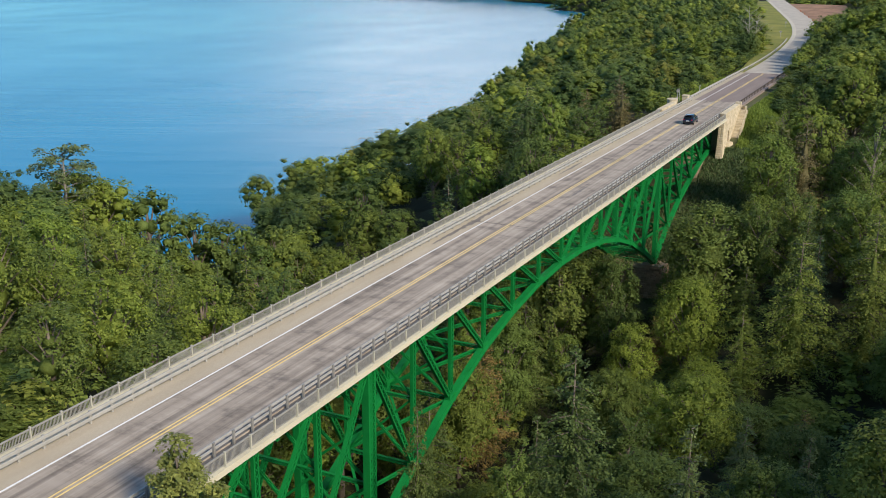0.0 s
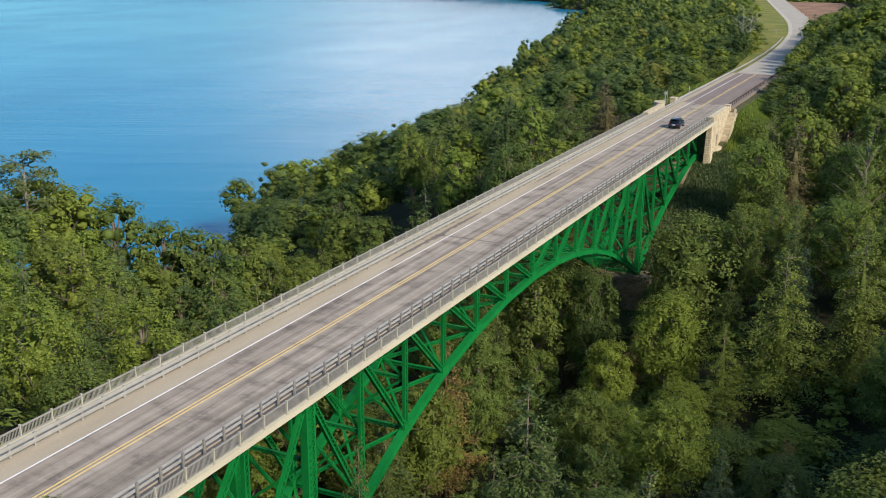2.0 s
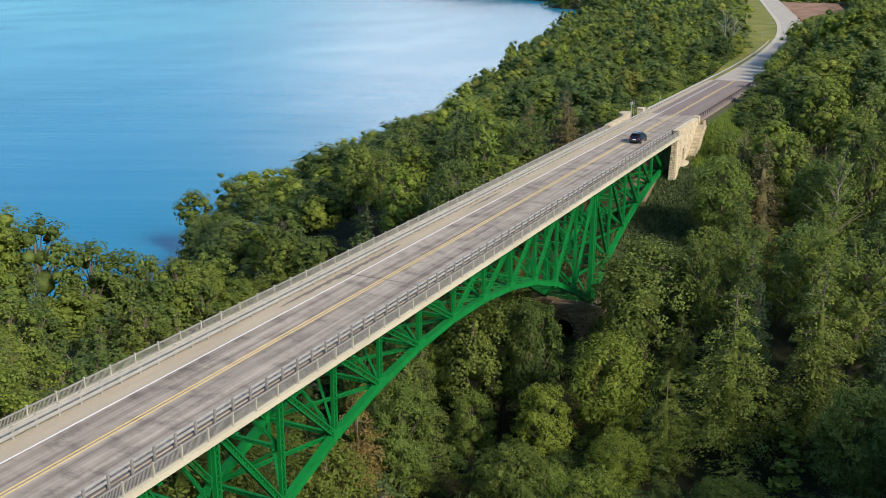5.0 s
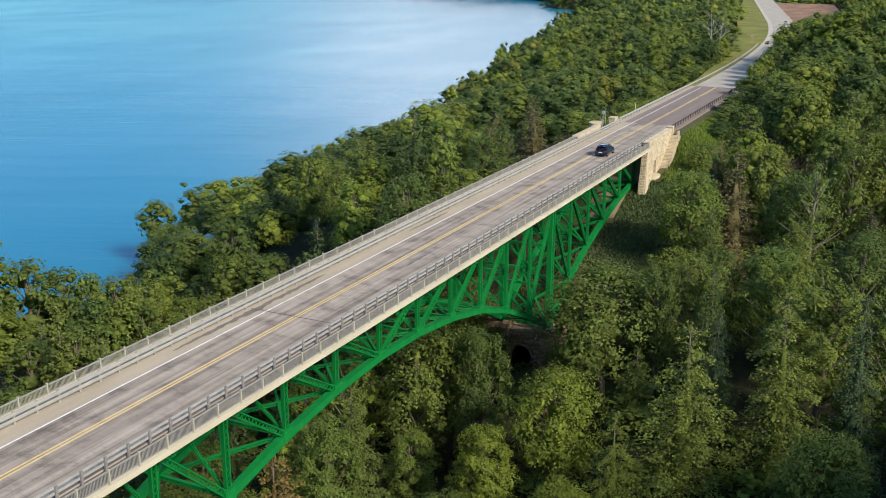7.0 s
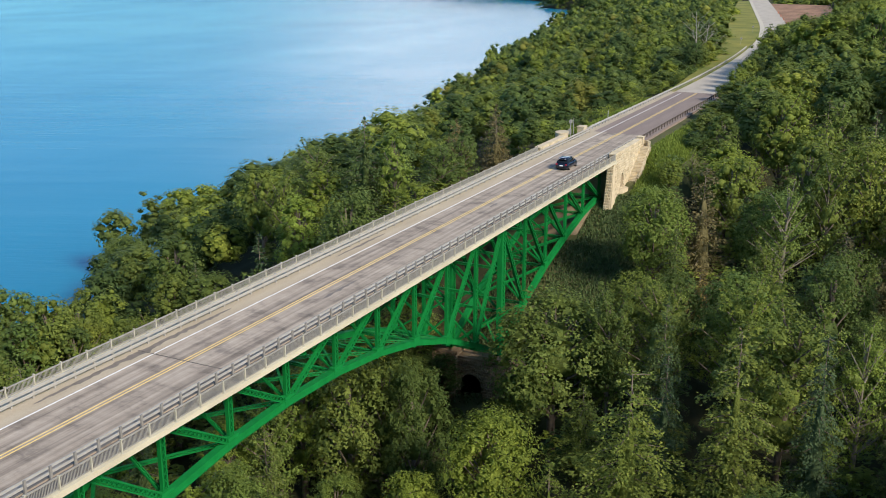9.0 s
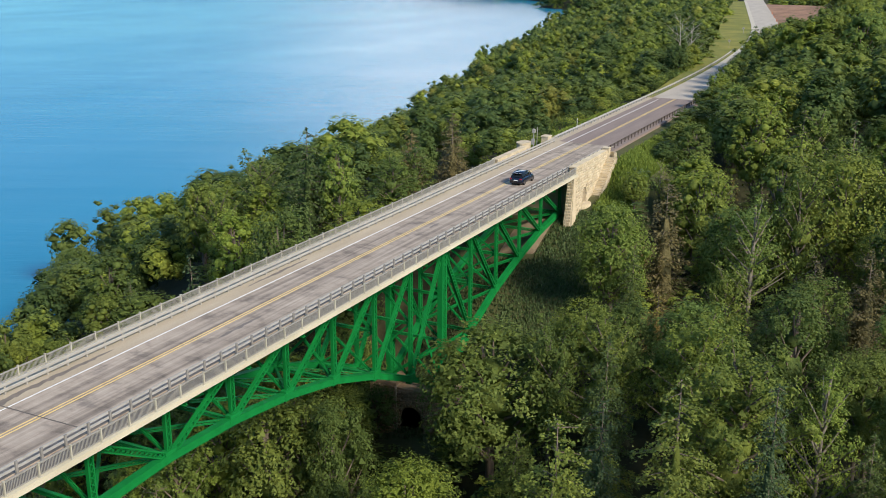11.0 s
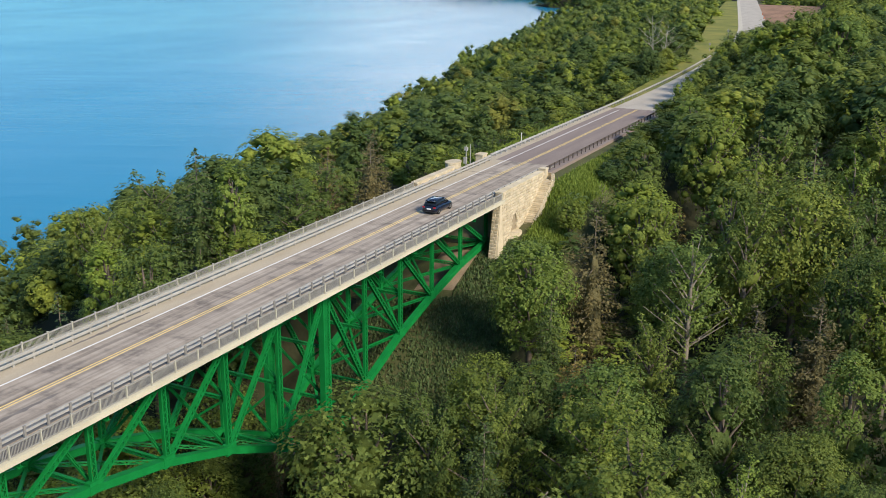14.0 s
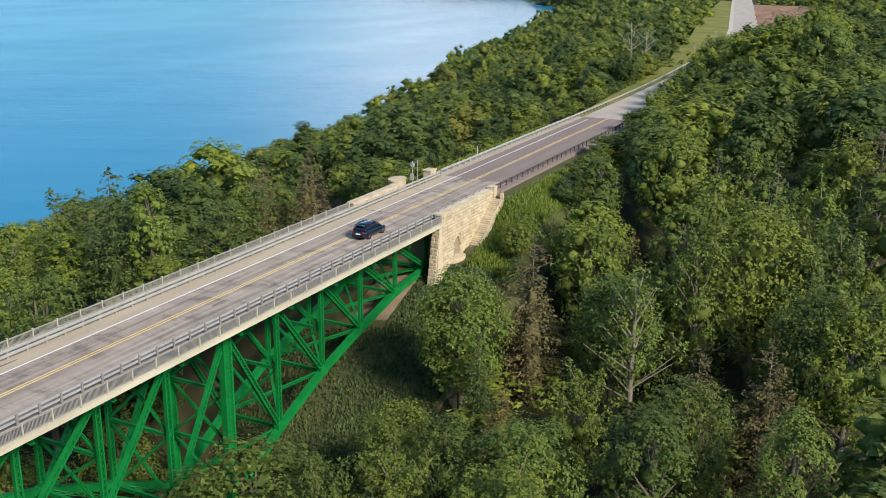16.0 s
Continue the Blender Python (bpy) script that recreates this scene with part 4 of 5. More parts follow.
# single trees that stand out: kind, mesh, place, top, width
SPECIAL = [("needle", NEEDLE_TREE, 8.1, -154.3, 4.9, 1.0), ("broad", NEAR[0], -17.0, -144.0, -2.5, 1.0), ("light", NEAR[3], -23.0, -138.5, -3.0, 1.1), ("broad", NEAR[1], -29.0, -133.5, -3.0, 1.1), ("broad", NEAR[0], -86.0, -62.0, -8.0, 1.0), ("broad", NEAR[7], -84.5, -66.5, -7.5, 1.0), ("broad", NEAR[1], -73.0, -48.5, -17.0, 1.0), ("hemlock", HEMLOCK[1], 8.2, -128.0, -4.0, 0.62), ("pine", PINES[0], 13.7, -116.5, -9.0, 0.8), ("broad", NEAR[9], -65.0, -40.0, -20.5, 0.9), ("broad", NEAR[9], -61.0, -49.0, -17.0, 0.9), ("broad", NEAR[2], -73.0, -38.0, -25.0, 0.9), ("lone", LONE, -87.0, -71.0, -1.8, 1.1),
           ("brown", PINES[2], -22.0, 3.0, 3.0, 1.0), ("brown", PINES[2], -16.2, 5.6, 5.6, 1.0), ("brown", PINES[2], -14.2, 1.5, 4.8, 0.9), ("light", NEAR[8], 16.9, -17.6, 0.9, 1.0),
           ("hemlock", HEMLOCK[2], 28.7, -68.8, -2.8, 1.1), ("hemlock", HEMLOCK[0], 20.8, -57.0, -11.0, 0.95), ("hemlock", HEMLOCK[0], 36.4, -63.8, -0.3, 1.1), ("light", NEAR[8], 31.8, -79.5, -19.0, 1.0),
           ("light", NEAR[8], 42.0, -74.5, -8.4, 0.95), ("light", NEAR[5], 13.9, -63.4, -21.0, 0.7), ("broad", NEAR[1], 3.6, -60.0, -10.0, 0.75), ("broad", NEAR[9], 14.4, -47.8, -4.8, 1.25), ("light", NEAR[4], 20.5, -48.0, -3.0, 0.8),
           ("brown", PINES[2], 21.6, -11.0, 2.6, 1.1), ("light", NEAR[8], 29.4, -8.0, -0.4, 1.0), ("brown", PINES[2], 40.5, -19.0, -2.6, 1.25), ("brown", PINES[2], 46.0, -16.0, -2.0, 1.2), ("broad", NEAR[9], 20.4, 10.5, 2.0, 1.1),
           ("light", NEAR[8], 31.9, -37.6, -3.0, 1.0), ("brown", PINES[2], 25.0, -26.0, -7.0, 1.0), ("light", NEAR[1], 31.9, 24.2, 4.0, 0.9), ("broad", NEAR[0], 16.5, 25.0, 4.5, 0.85), ("sparse", SPARSE, 45.6, -52.6, -1.2, 0.8),
           ("broad", NEAR[6], 39.0, -55.0, 0.8, 1.1), ("hemlock", HEMLOCK[1], 27.5, -53.0, -2.4, 0.9), ("sparse", SPARSE, 11.0, -96.0, -16.5, 0.7), ("broad", NEAR[6], 33.9, -46.0, -0.6, 1.0),
           ("broad", NEAR[0], -103.0, 8.0, -28.5, 0.9), ("broad", NEAR[1], -112.0, 17.0, -31.0, 0.9), ("broad", NEAR[7], -96.0, 1.0, -26.5, 0.9), ("broad", NEAR[2], -88.0, -3.0, -22.5, 0.9), ("broad", NEAR[0], -81.0, -58.0, -10.5, 1.0), ("broad", NEAR[1], -76.0, -52.0, -15.0, 1.0), ("broad", NEAR[2], -91.0, -66.0, -6.0, 1.0), ("light", NEAR[3], -71.0, -45.0, -18.5, 0.9),
           ("pine", PINES[0], 12.5, 64.0, 5.2, 1.0), ("pine", PINES[1], 7.4, 123.0, 12.6, 1.1), ("pine", PINES[0], 3.6, 180.0, 8.9, 1.3), ("light", NEAR[3], 18.8, 44.6, 8.6, 1.2), ("broad", NEAR[7], 24.5, 113.0, 19.0, 0.95), ("light", NEAR[8], 33.0, 108.0, 18.0, 0.95), ("broad", NEAR[2], 30.5, 122.0, 20.5, 0.95)]


NEAR_TREES = 240


def place_woods():
    r = np.random.default_rng(21)
    spots = []
    for x, y in scatter(r, -150, 8, -185, 0, 7.6) + scatter(r, -150, 8, 0, 140, 9.4) + scatter(r, 8, 70, -185, 140, 7.9):
        if not seen(x, y) or x < float(np.interp(y, SHORE_Y, SHORE_X)) + 3:
            continue
        if y > -4 and abs(x - float(road_x(y))) < ((9.5 if y < 70 else 7.5) if x > 0 else 12.5):
            continue
        if (5 < x < 14.0 and -41 < y < -2) or (5 < x < 11 and -2 <= y < 6) or (5 < x < 13 and 6 <= y < 27) or (5 < x < 10 and 27 <= y < 40) or (y < -150 and abs(x) < 11) or (abs(x) < 13 and -30 < y < 2):
            continue
        if any(math.hypot(x - q[2], y - q[3]) < (6.4 if q[0] == "brown" and x < 0 else 4.8 if x > 8 else 4.0) for q in SPECIAL):
            continue
        g = float(ground_z(x, y))
        u = r.uniform()
        if x > 4 and -122 < y < -76:
            h = 6.0 + 7.0 * u
        elif x < -20:
            h = 9.0 + (7.5 if y > -20 else 8.5) * u
        elif x > 9 and y > -30:
            h = 12.5 + 9.0 * u
        else:
            h = 9.0 + 12.0 * u
        lim = top_limit(x, y)
        if g + h > lim:
            h = lim - g - r.uniform(0, 1.0)
        if h > (2.8 if x > 8 and y > -4 else 4.5):
            spots.append((nearness(x, y) + (0 if in_view(x, y) else 300), x, y, g, h))
    spots.sort()
    for i, (_, x, y, g, h) in enumerate(spots[:NEAR_TREES]):
        u, turn, wide = r.uniform(), r.uniform(0, 6.28), r.uniform(0.86, 1.12) * min(1.3, max(0.92, 13.0 / h)) * (1.08 if x < -8 else 1.0)
        conifer = 0.34 if x > 16 and y < -50 else 0.16
        if u < conifer * 0.6:
            plant("hemlock", HEMLOCK[i % 3], x, y, g, h * 1.06, turn, wide)
        elif u < conifer:
            plant("pine", PINES[i % 2], x, y, g, h * 1.06, turn, wide)
        elif u < conifer + (0.10 if x > 16 and y > -40 else 0.02):
            plant("brown", PINES[2], x, y, g, h, turn, wide)
        elif u < conifer + (0.12 if x > 16 and y > -40 else 0.05) and x > 0:
            plant("sparse", SPARSE, x, y, g, h * 0.95, turn)
        else:
            k = int(r.integers(8))
            plant("light" if k in (3, 5, 8) else "broad", NEAR[k], x, y, g, h, turn, wide)
    for kind, meshes, x, y, top, wide in SPECIAL:
        g = float(ground_z(x, y))
        plant(kind, meshes, x, y, g, top - g, r.uniform(0, 6.28), wide * max(1.0, 14.0 / (top - g)))
    # the woods further off, as one mass of trees
    protos = {}
    kinds = {"close": (26, 1500, 0.46, ICO_LOW, 0.50), "mid": (18, 1000, 0.54, ICO0, 0.66), "far": (12, 340, 0.72, ICO0, 0.74), "rim": (6, 75, 1.3, ICO0, 0.8), "shrub": (9, 200, 0.9, None, 0.8), "under": (10, 170, 0.95, None, 0.8)}
    for grade, (n, leaves, size, body, bulk) in kinds.items():
        protos[grade] = []
        for i in range(8):
            rr = np.random.default_rng(80 + i)
            if i in (3, 6):
                lobes = plume_lobes(rr, 16.0, 4.0, max(4, n // 2), 2, 0.3)
                lobes[:, 3] *= 1.2 + 2.0 / n
            else:
                lobes = dome_lobes(rr, 16.0, (5.0, 4.5, 5.2, 0, 4.1, 4.8, 0, 3.4)[i], n, 0.26, 1.0 + 3.6 / n)
                if i == 7:
                    lobes[:, :2] *= np.clip(1.7 - 1.45 * lobes[:, 2:3] / 16.0, 0.1, 1.3)
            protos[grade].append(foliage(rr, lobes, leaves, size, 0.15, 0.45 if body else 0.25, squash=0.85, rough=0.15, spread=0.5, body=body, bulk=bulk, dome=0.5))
    V, F, T, tone, k = [], [], [], [], 0

    def add(grade, x, y, s, h):
        nonlocal k
        if 5 < x < 12.0 and -6 < y < 22:      # the stairs stay clear
            return
        v, f, t = protos[grade][int(r.integers(8))]
        a = r.uniform(0, 6.28)
        c, q = math.cos(a), math.sin(a)
        m = np.array([[c, -q, 0], [q, c, 0], [0, 0, 1]])
        V.append((v * [s, s, h / 16.0]) @ m.T + [x, y, float(ground_z(x, y))])
        F.append(f + k)
        T.append(t)
        tone.append(np.full(len(v), r.uniform()))
        k += len(v)

    for d, x, y, g, h in spots[NEAR_TREES:]:
        add("close" if d < 165 else "mid" if d < 300 else "far", x, y, r.uniform(0.78, 1.06) * max(h, 10.5) / (11.5 if x < 0 < y else 13.0), h)
    # trees added out of view on the ravine side behind the flight, to shade the bottom
    for x, y in scatter(r, 62, 112, -150, -56, 8.0):
        if x > 62:
            add("far", x, y, r.uniform(1.25, 1.55), r.uniform(20, 26))
    # woods below the start of the flight and behind the near end of the bridge
    for x, y in scatter(r, 12, 62, -215, -134, 8.5):
        add("close" if x < 34 and y > -176 else "rim", x, y, r.uniform(0.6, 0.8) if x < 34 else 1.0, r.uniform(9, 12) if x < 34 else 15.0)
    for x, y in scatter(r, -95, 110, -330, -215, 10.0) + scatter(r, -60, -14, -215, -176, 9.0):
        if abs(x) > 14:
            add("rim", x, y, r.uniform(0.9, 1.2), r.uniform(12, 18))
    # low shrubs along the road and the banks
    for x0, x1, y0, y1, step in ((-13.5, -8.0, -2, 140, 2.6), (-14, -8, -160, -118, 3.0), (-8, 8, -118, -46, 4.5)):
        for x, y in scatter(r, x0, x1, y0, y1, step):
            x += float(road_x(y)) if y > 0 else 0.0
            add("shrub", x, y, r.uniform(0.22, 0.34), r.uniform(2.2, 4.2))
    # undergrowth between the nearer trees
    for x0, x1, y0, y1 in ((8, 64, -128, 30), (-46, -8, -166, 0)):
        for x, y in scatter(r, x0, x1, y0, y1, 5.8):
            if seen(x, y) and not (5 < x < 14.5 and -35 < y < 6) and not (x < 0 and y > -8 and x > -13):
                add("under", x, y, r.uniform(0.45, 0.7), min(r.uniform(3.5, 6.5), max(2.5, top_limit(x, y) - float(ground_z(x, y)))))
    for x, y in scatter(r, -9, 9, -112, -48, 6.0):
        g = float(ground_z(x, y))
        add("under", x, y, r.uniform(0.45, 0.65), max(2.5, min(r.uniform(4, 8), chord_z(y) - 2.0 - g)))
    for x, y in scatter(r, 8.8, 11.0, 30, 120, 2.6):
        add("shrub", x, y, r.uniform(0.18, 0.26), r.uniform(1.0, 2.0))
    for x, y in ((6.5, -45.0), (3.0, -46.5), (-0.5, -44.5), (8.5, -42.0), (-4.0, -46.0)):
        add("under", x, y, 0.55, -22.8 - float(ground_z(x, y)) + r.uniform(-1, 0.6))
    for i in range(11):
        y = 23 + 4.4 * i + r.uniform(-0.8, 0.8)
        x = float(np.interp(y, [22, 32, 66], [12.4, 10.6, 10.0])) + r.uniform(0, 0.9)
        add("close", x, y, r.uniform(0.42, 0.54), float(np.interp(y, [22, 35, 66], [0.6, 1.6, 3.2])) - float(ground_z(x, y)) + r.uniform(-0.5, 0.6))
    for x, y, h in ((-14.6, 137.5, 10.5), (-13.6, 141.0, 8.5), (-13.0, 147.0, 8.5), (-13.8, 151.0, 8.0), (-18.5, 146.0, 11.0)):
        add("close", x, y, 0.5 + 0.02 * h, h)
    for i in range(24):
        y = 68 + 7.2 * i
        h = float(np.interp(y, [66, 80, 95, 108, 120, 165, 200, 240], [4.0, 5.5, 8.2, 10.5, 12.8, 12.0, 9.0, 7.0])) + r.uniform(-0.8, 0.8)
        add("close", float(road_x(y)) + 6.0 + 0.22 * h + r.uniform(0, 1.4), y, 0.34 + 0.032 * h, h)
    for x, y in scatter(r, -260, 60, 140, 420, 9.6):
        off = x - float(road_x(y))
        if x < float(np.interp(y, SHORE_Y, SHORE_X)) + 4 or float(np.interp(y, [140, 160, 175, 212, 250, 308, 414], [-11.5, -11.5, -12.5, -16.5, -18, -20, -15])) < off < 7.5 or (250 < y < 420 and 0 < off < 37):
            continue
        by_shore = x < float(np.interp(y, SHORE_Y, SHORE_X)) + 55
        h = min(r.uniform(9.5, 15.5) + 4.5 * min(1.0, max(0.0, (y - 230) / 60)) if by_shore else r.uniform(9.5, 17.5), top_limit(x, y) - float(ground_z(x, y)))
        if h > 4:
            add("mid" if y < 230 else "far", x, y, r.uniform(0.95, 1.35), h)
    for x, y in scatter(r, -640, 40, 420, 1360, 9.6):
        off = x - float(road_x(y))
        inland = x - float(np.interp(y, SHORE_Y, SHORE_X))
        if inland < 4 or (-17 if y < 470 else -14) < off < (40 if y < 492 else 10) or (y > 640 and inland > 110):
            continue
        h = min(r.uniform(12.5, 18.5) if y < 720 and inland < 70 else r.uniform(11, 17), top_limit(x, y) - float(ground_z(x, y)))
        if h > 4:
            add("rim", x, y, r.uniform(1.0, 1.4), h)
    # low growth down to the water on the far headlands
    for x, y in scatter(r, -640, -225, 640, 1360, 7.5):
        if -1.5 < x - float(np.interp(y, SHORE_Y, SHORE_X)) < 26:
            add("rim", x, y, r.uniform(0.7, 1.0), r.uniform(5, 8.5))
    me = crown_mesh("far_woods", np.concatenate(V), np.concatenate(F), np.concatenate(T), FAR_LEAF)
    me.attributes.new("tree_tone", "FLOAT", "POINT").data.foreach_set("value", np.concatenate(tone).astype(np.float32))
    tagged(new("far_woods", me), "dense green broadleaf woods along the far shore and road", "woods", kind="stuff")


place_woods()


def dead_tree(x, y, top, seed, label):
    """A leafless pale trunk with forked, crooked limbs."""
    r = np.random.default_rng(seed)
    g = float(ground_z(x, y))
    h = top - g
    t = new("dead_tree")
    t.location = (x, y, g)
    tagged(t, label, "dead tree")
    bm = bmesh.new()
    bend = [(0.35 * math.sin(2.1 * u + seed) * u * 2, 0.3 * math.cos(1.7 * u) * u * 2, h * u) for u in (-0.05, 0.3, 0.55, 0.8, 1.0)]
    tube(bm, bend, [0.20, 0.16, 0.12, 0.07, 0.03], 7)
    part("trunk", to_mesh("trunk", bm, SNAG_BARK, True), None, t)
    for i in range(9):
        u = 0.45 + 0.055 * i
        a = i * 2.4 + r.uniform(-0.4, 0.4)
        L = h * (0.34 - 0.025 * i) * r.uniform(0.8, 1.15)
        b = Vector((0.7 * u * 0.3, 0.3 * u, h * u))
        d = Vector((math.cos(a), math.sin(a), r.uniform(0.35, 0.9)))
        m, e = b + d * L * 0.5, b + d * L + Vector((0, 0, L * 0.2))
        bm = bmesh.new()
        tube(bm, [b, m, e], [0.075, 0.05, 0.02], 5)
        tube(bm, [m, m + Vector((d.y, -d.x, 0.6)) * L * 0.25, m + Vector((d.y * 1.2 + d.x, -d.x * 1.2 + d.y, 1.2)) * L * 0.4], [0.055, 0.04, 0.015], 4)
        part("branch", to_mesh("branch", bm, SNAG_BARK, True), None, t)


dead_tree(-15.4, 143.6, 13.6, 2, "bare pale dead tree standing above the woods edge")
dead_tree(-15.2, 155.0, 10.5, 5, "forked leafless dead tree with silvery limbs by the verge")

# ---- masonry: abutments and piers ----
def stone_mesh(r):
    """A rough-faced block of unit size, its face towards -y."""
    bm = bmesh.new()
    c = 0.06
    back = [bm.verts.new((x, 0.5, z)) for x, z in ((-0.5, -0.5), (0.5, -0.5), (0.5, 0.5), (-0.5, 0.5))]
    edge = [bm.verts.new((x, -0.32, z)) for x, z in ((-0.5, -0.5), (0.5, -0.5), (0.5, 0.5), (-0.5, 0.5))]
    face = [bm.verts.new((x * (1 - c), -0.5 + r.uniform(-0.05, 0.08), z * (1 - 2 * c))) for x, z in ((-0.5, -0.5), (0.5, -0.5), (0.5, 0.5), (-0.5, 0.5))]
    mid = bm.verts.new((r.uniform(-0.2, 0.2), -0.56, r.uniform(-0.2, 0.2)))
    for i in range(4):
        j = (i + 1) % 4
        bm.faces.new((back[i], back[j], edge[j], edge[i]))
        bm.faces.new((edge[i], edge[j], face[j], face[i]))
        bm.faces.new((face[i], face[j], mid))
    return to_mesh("stone", bm, STONE)


_sr = random.Random(5)
STONES = [stone_mesh(_sr) for _ in range(6)]
BROWN_STONES = []
for _me in STONES:
    _c = _me.copy()
    _c.materials[0] = PIER_STONE
    BROWN_STONES.append(_c)


def lay_stones(parent, origin, turn, length, height, course, mean, hole=None, depth=0.22, batter=0.0, blocks=None):
    """Courses of blocks on a wall face; turn: degrees that the face is turned from -y."""
    r = random.Random(int(length * 100 + height * 10))
    rot = Matrix.Rotation(radians(turn), 4, "Z")
    o = Matrix.Translation(origin)
    n = int(round(height / course))
    c = height / n
    for j in range(n):
        x = -r.uniform(0, 0.4) * mean
        z = (j + 0.5) * c
        while x < length - 0.05:
            w = mean * r.uniform(0.7, 1.35)
            a, b = max(0, x), min(length, x + w)
            x += w
            if b - a < 0.12 or (hole and hole((a + b) / 2, z)):
                continue
            ob = part("stone", r.choice(blocks or STONES), None, parent)
            ob.matrix_basis = o @ rot @ Matrix.Translation(((a + b) / 2, -r.uniform(0.0, 0.03) - (1 - z / height) * batter, z)) @ Matrix.Diagonal((b - a - 0.05, depth, c - 0.045, 1))


def arched_wall(x0, x1, y0, y1, z0, z1, ax, half, spring):
    """A wall across x with an arched opening through y."""
    bm = bmesh.new()
    n = 10
    arc = [(ax + half * math.cos(math.pi * i / n), spring + half * math.sin(math.pi * i / n)) for i in range(n + 1)]
    ring = [(x1, z0), (x1, z1), (x0, z1), (x0, z0), (ax - half, z0)] + arc[::-1] + [(ax + half, z0)]
    a = [bm.verts.new((x, y0, z)) for x, z in ring]
    b = [bm.verts.new((x, y1, z)) for x, z in ring]
    bm.faces.new(a)
    bm.faces.new(b[::-1])
    k = len(ring)
    for i in range(k):
        bm.faces.new((a[i], b[i], b[(i + 1) % k], a[(i + 1) % k]))
    bmesh.ops.triangulate(bm, faces=[f for f in bm.faces if len(f.verts) > 4])
    return bm


def tapered(bm, x0, x1, y0, y1, z0, z1, t):
    v = box(bm, x0, x1, y0, y1, z0, z1)
    for q in v[:4]:
        q.co.x += -t if q.co.x == x0 else t
        q.co.y += -t if q.co.y == y0 else t


def build_pier(yc, laid):
    pier = new("pier")
    pier.location = (0, yc, -30)
    tagged(pier, "brown stone masonry pier with an arch between two pedestals", "bridge pier")
    inv = Matrix.Translation((0, -yc, 30))
    for s in (-1, 1):
        bm = bmesh.new()
        x0, x1 = sorted((s * 1.9, s * 5.2))
        tapered(bm, x0, x1, yc - 1.5, yc + 1.5, -34, -18.75, 0.35)
        bm.transform(inv)
        part("pedestal", bm, MORTAR, pier)
        bm = bmesh.new()
        box(bm, x0 - 0.12, x1 + 0.12, yc - 1.65, yc + 1.65, -18.75, -18.35)
        bm.transform(inv)
        part("cap_stone", bm, PIER_STONE, pier)
        bm = bmesh.new()
        box(bm, s * TX - 0.45, s * TX + 0.45, yc - 0.7, yc + 0.7, -18.35, -17.9)
        bm.transform(inv)
        part("bearing", bm, GREEN, pier, "green steel bearing shoe")
    bm = arched_wall(-1.9, 1.9, yc - 1.1, yc + 1.1, -34, -19.3, 0.0, 1.35, -22.6)
    bm.transform(inv)
    part("arch_wall", bm, MORTAR, pier)
    bm = bmesh.new()
    box(bm, -1.9, 1.9, yc - 1.2, yc + 1.2, -19.3, -19.05)
    bm.transform(inv)
    part("coping", bm, PIER_STONE, pier)
    if laid:
        for s in (-1, 1):
            lay_stones(pier, (-5.2 if s < 0 else 1.9, -1.62, 4.2), 0, 3.3, 7.0, 0.36, 0.72, batter=0.16, blocks=BROWN_STONES)
        lay_stones(pier, (-1.9, -1.14, 4.2), 0, 3.8, 6.45, 0.36, 0.7, hole=lambda u, z: abs(u - 1.9) < 1.6 and (z < 3.2 or math.hypot(u - 1.9, z - 3.2) < 1.6), blocks=BROWN_STONES)
        for i in range(11):
            a = math.pi * (i + 0.5) / 11
            ob = part("voussoir", BROWN_STONES[i % 6], None, pier)
            ob.matrix_basis = Matrix.Translation((1.55 * math.cos(a), -1.16, 7.4 + 1.55 * math.sin(a))) @ Matrix.Rotation(-(a - math.pi / 2), 4, "Y") @ Matrix.Diagonal((0.42, 0.24, 0.42, 1))
        lay_stones(pier, (5.32, -1.5, 4.2), 90, 3.0, 7.0, 0.36, 0.75, batter=0.16, blocks=BROWN_STONES)


build_pier(-37.0, True)
build_pier(-127.0, False)


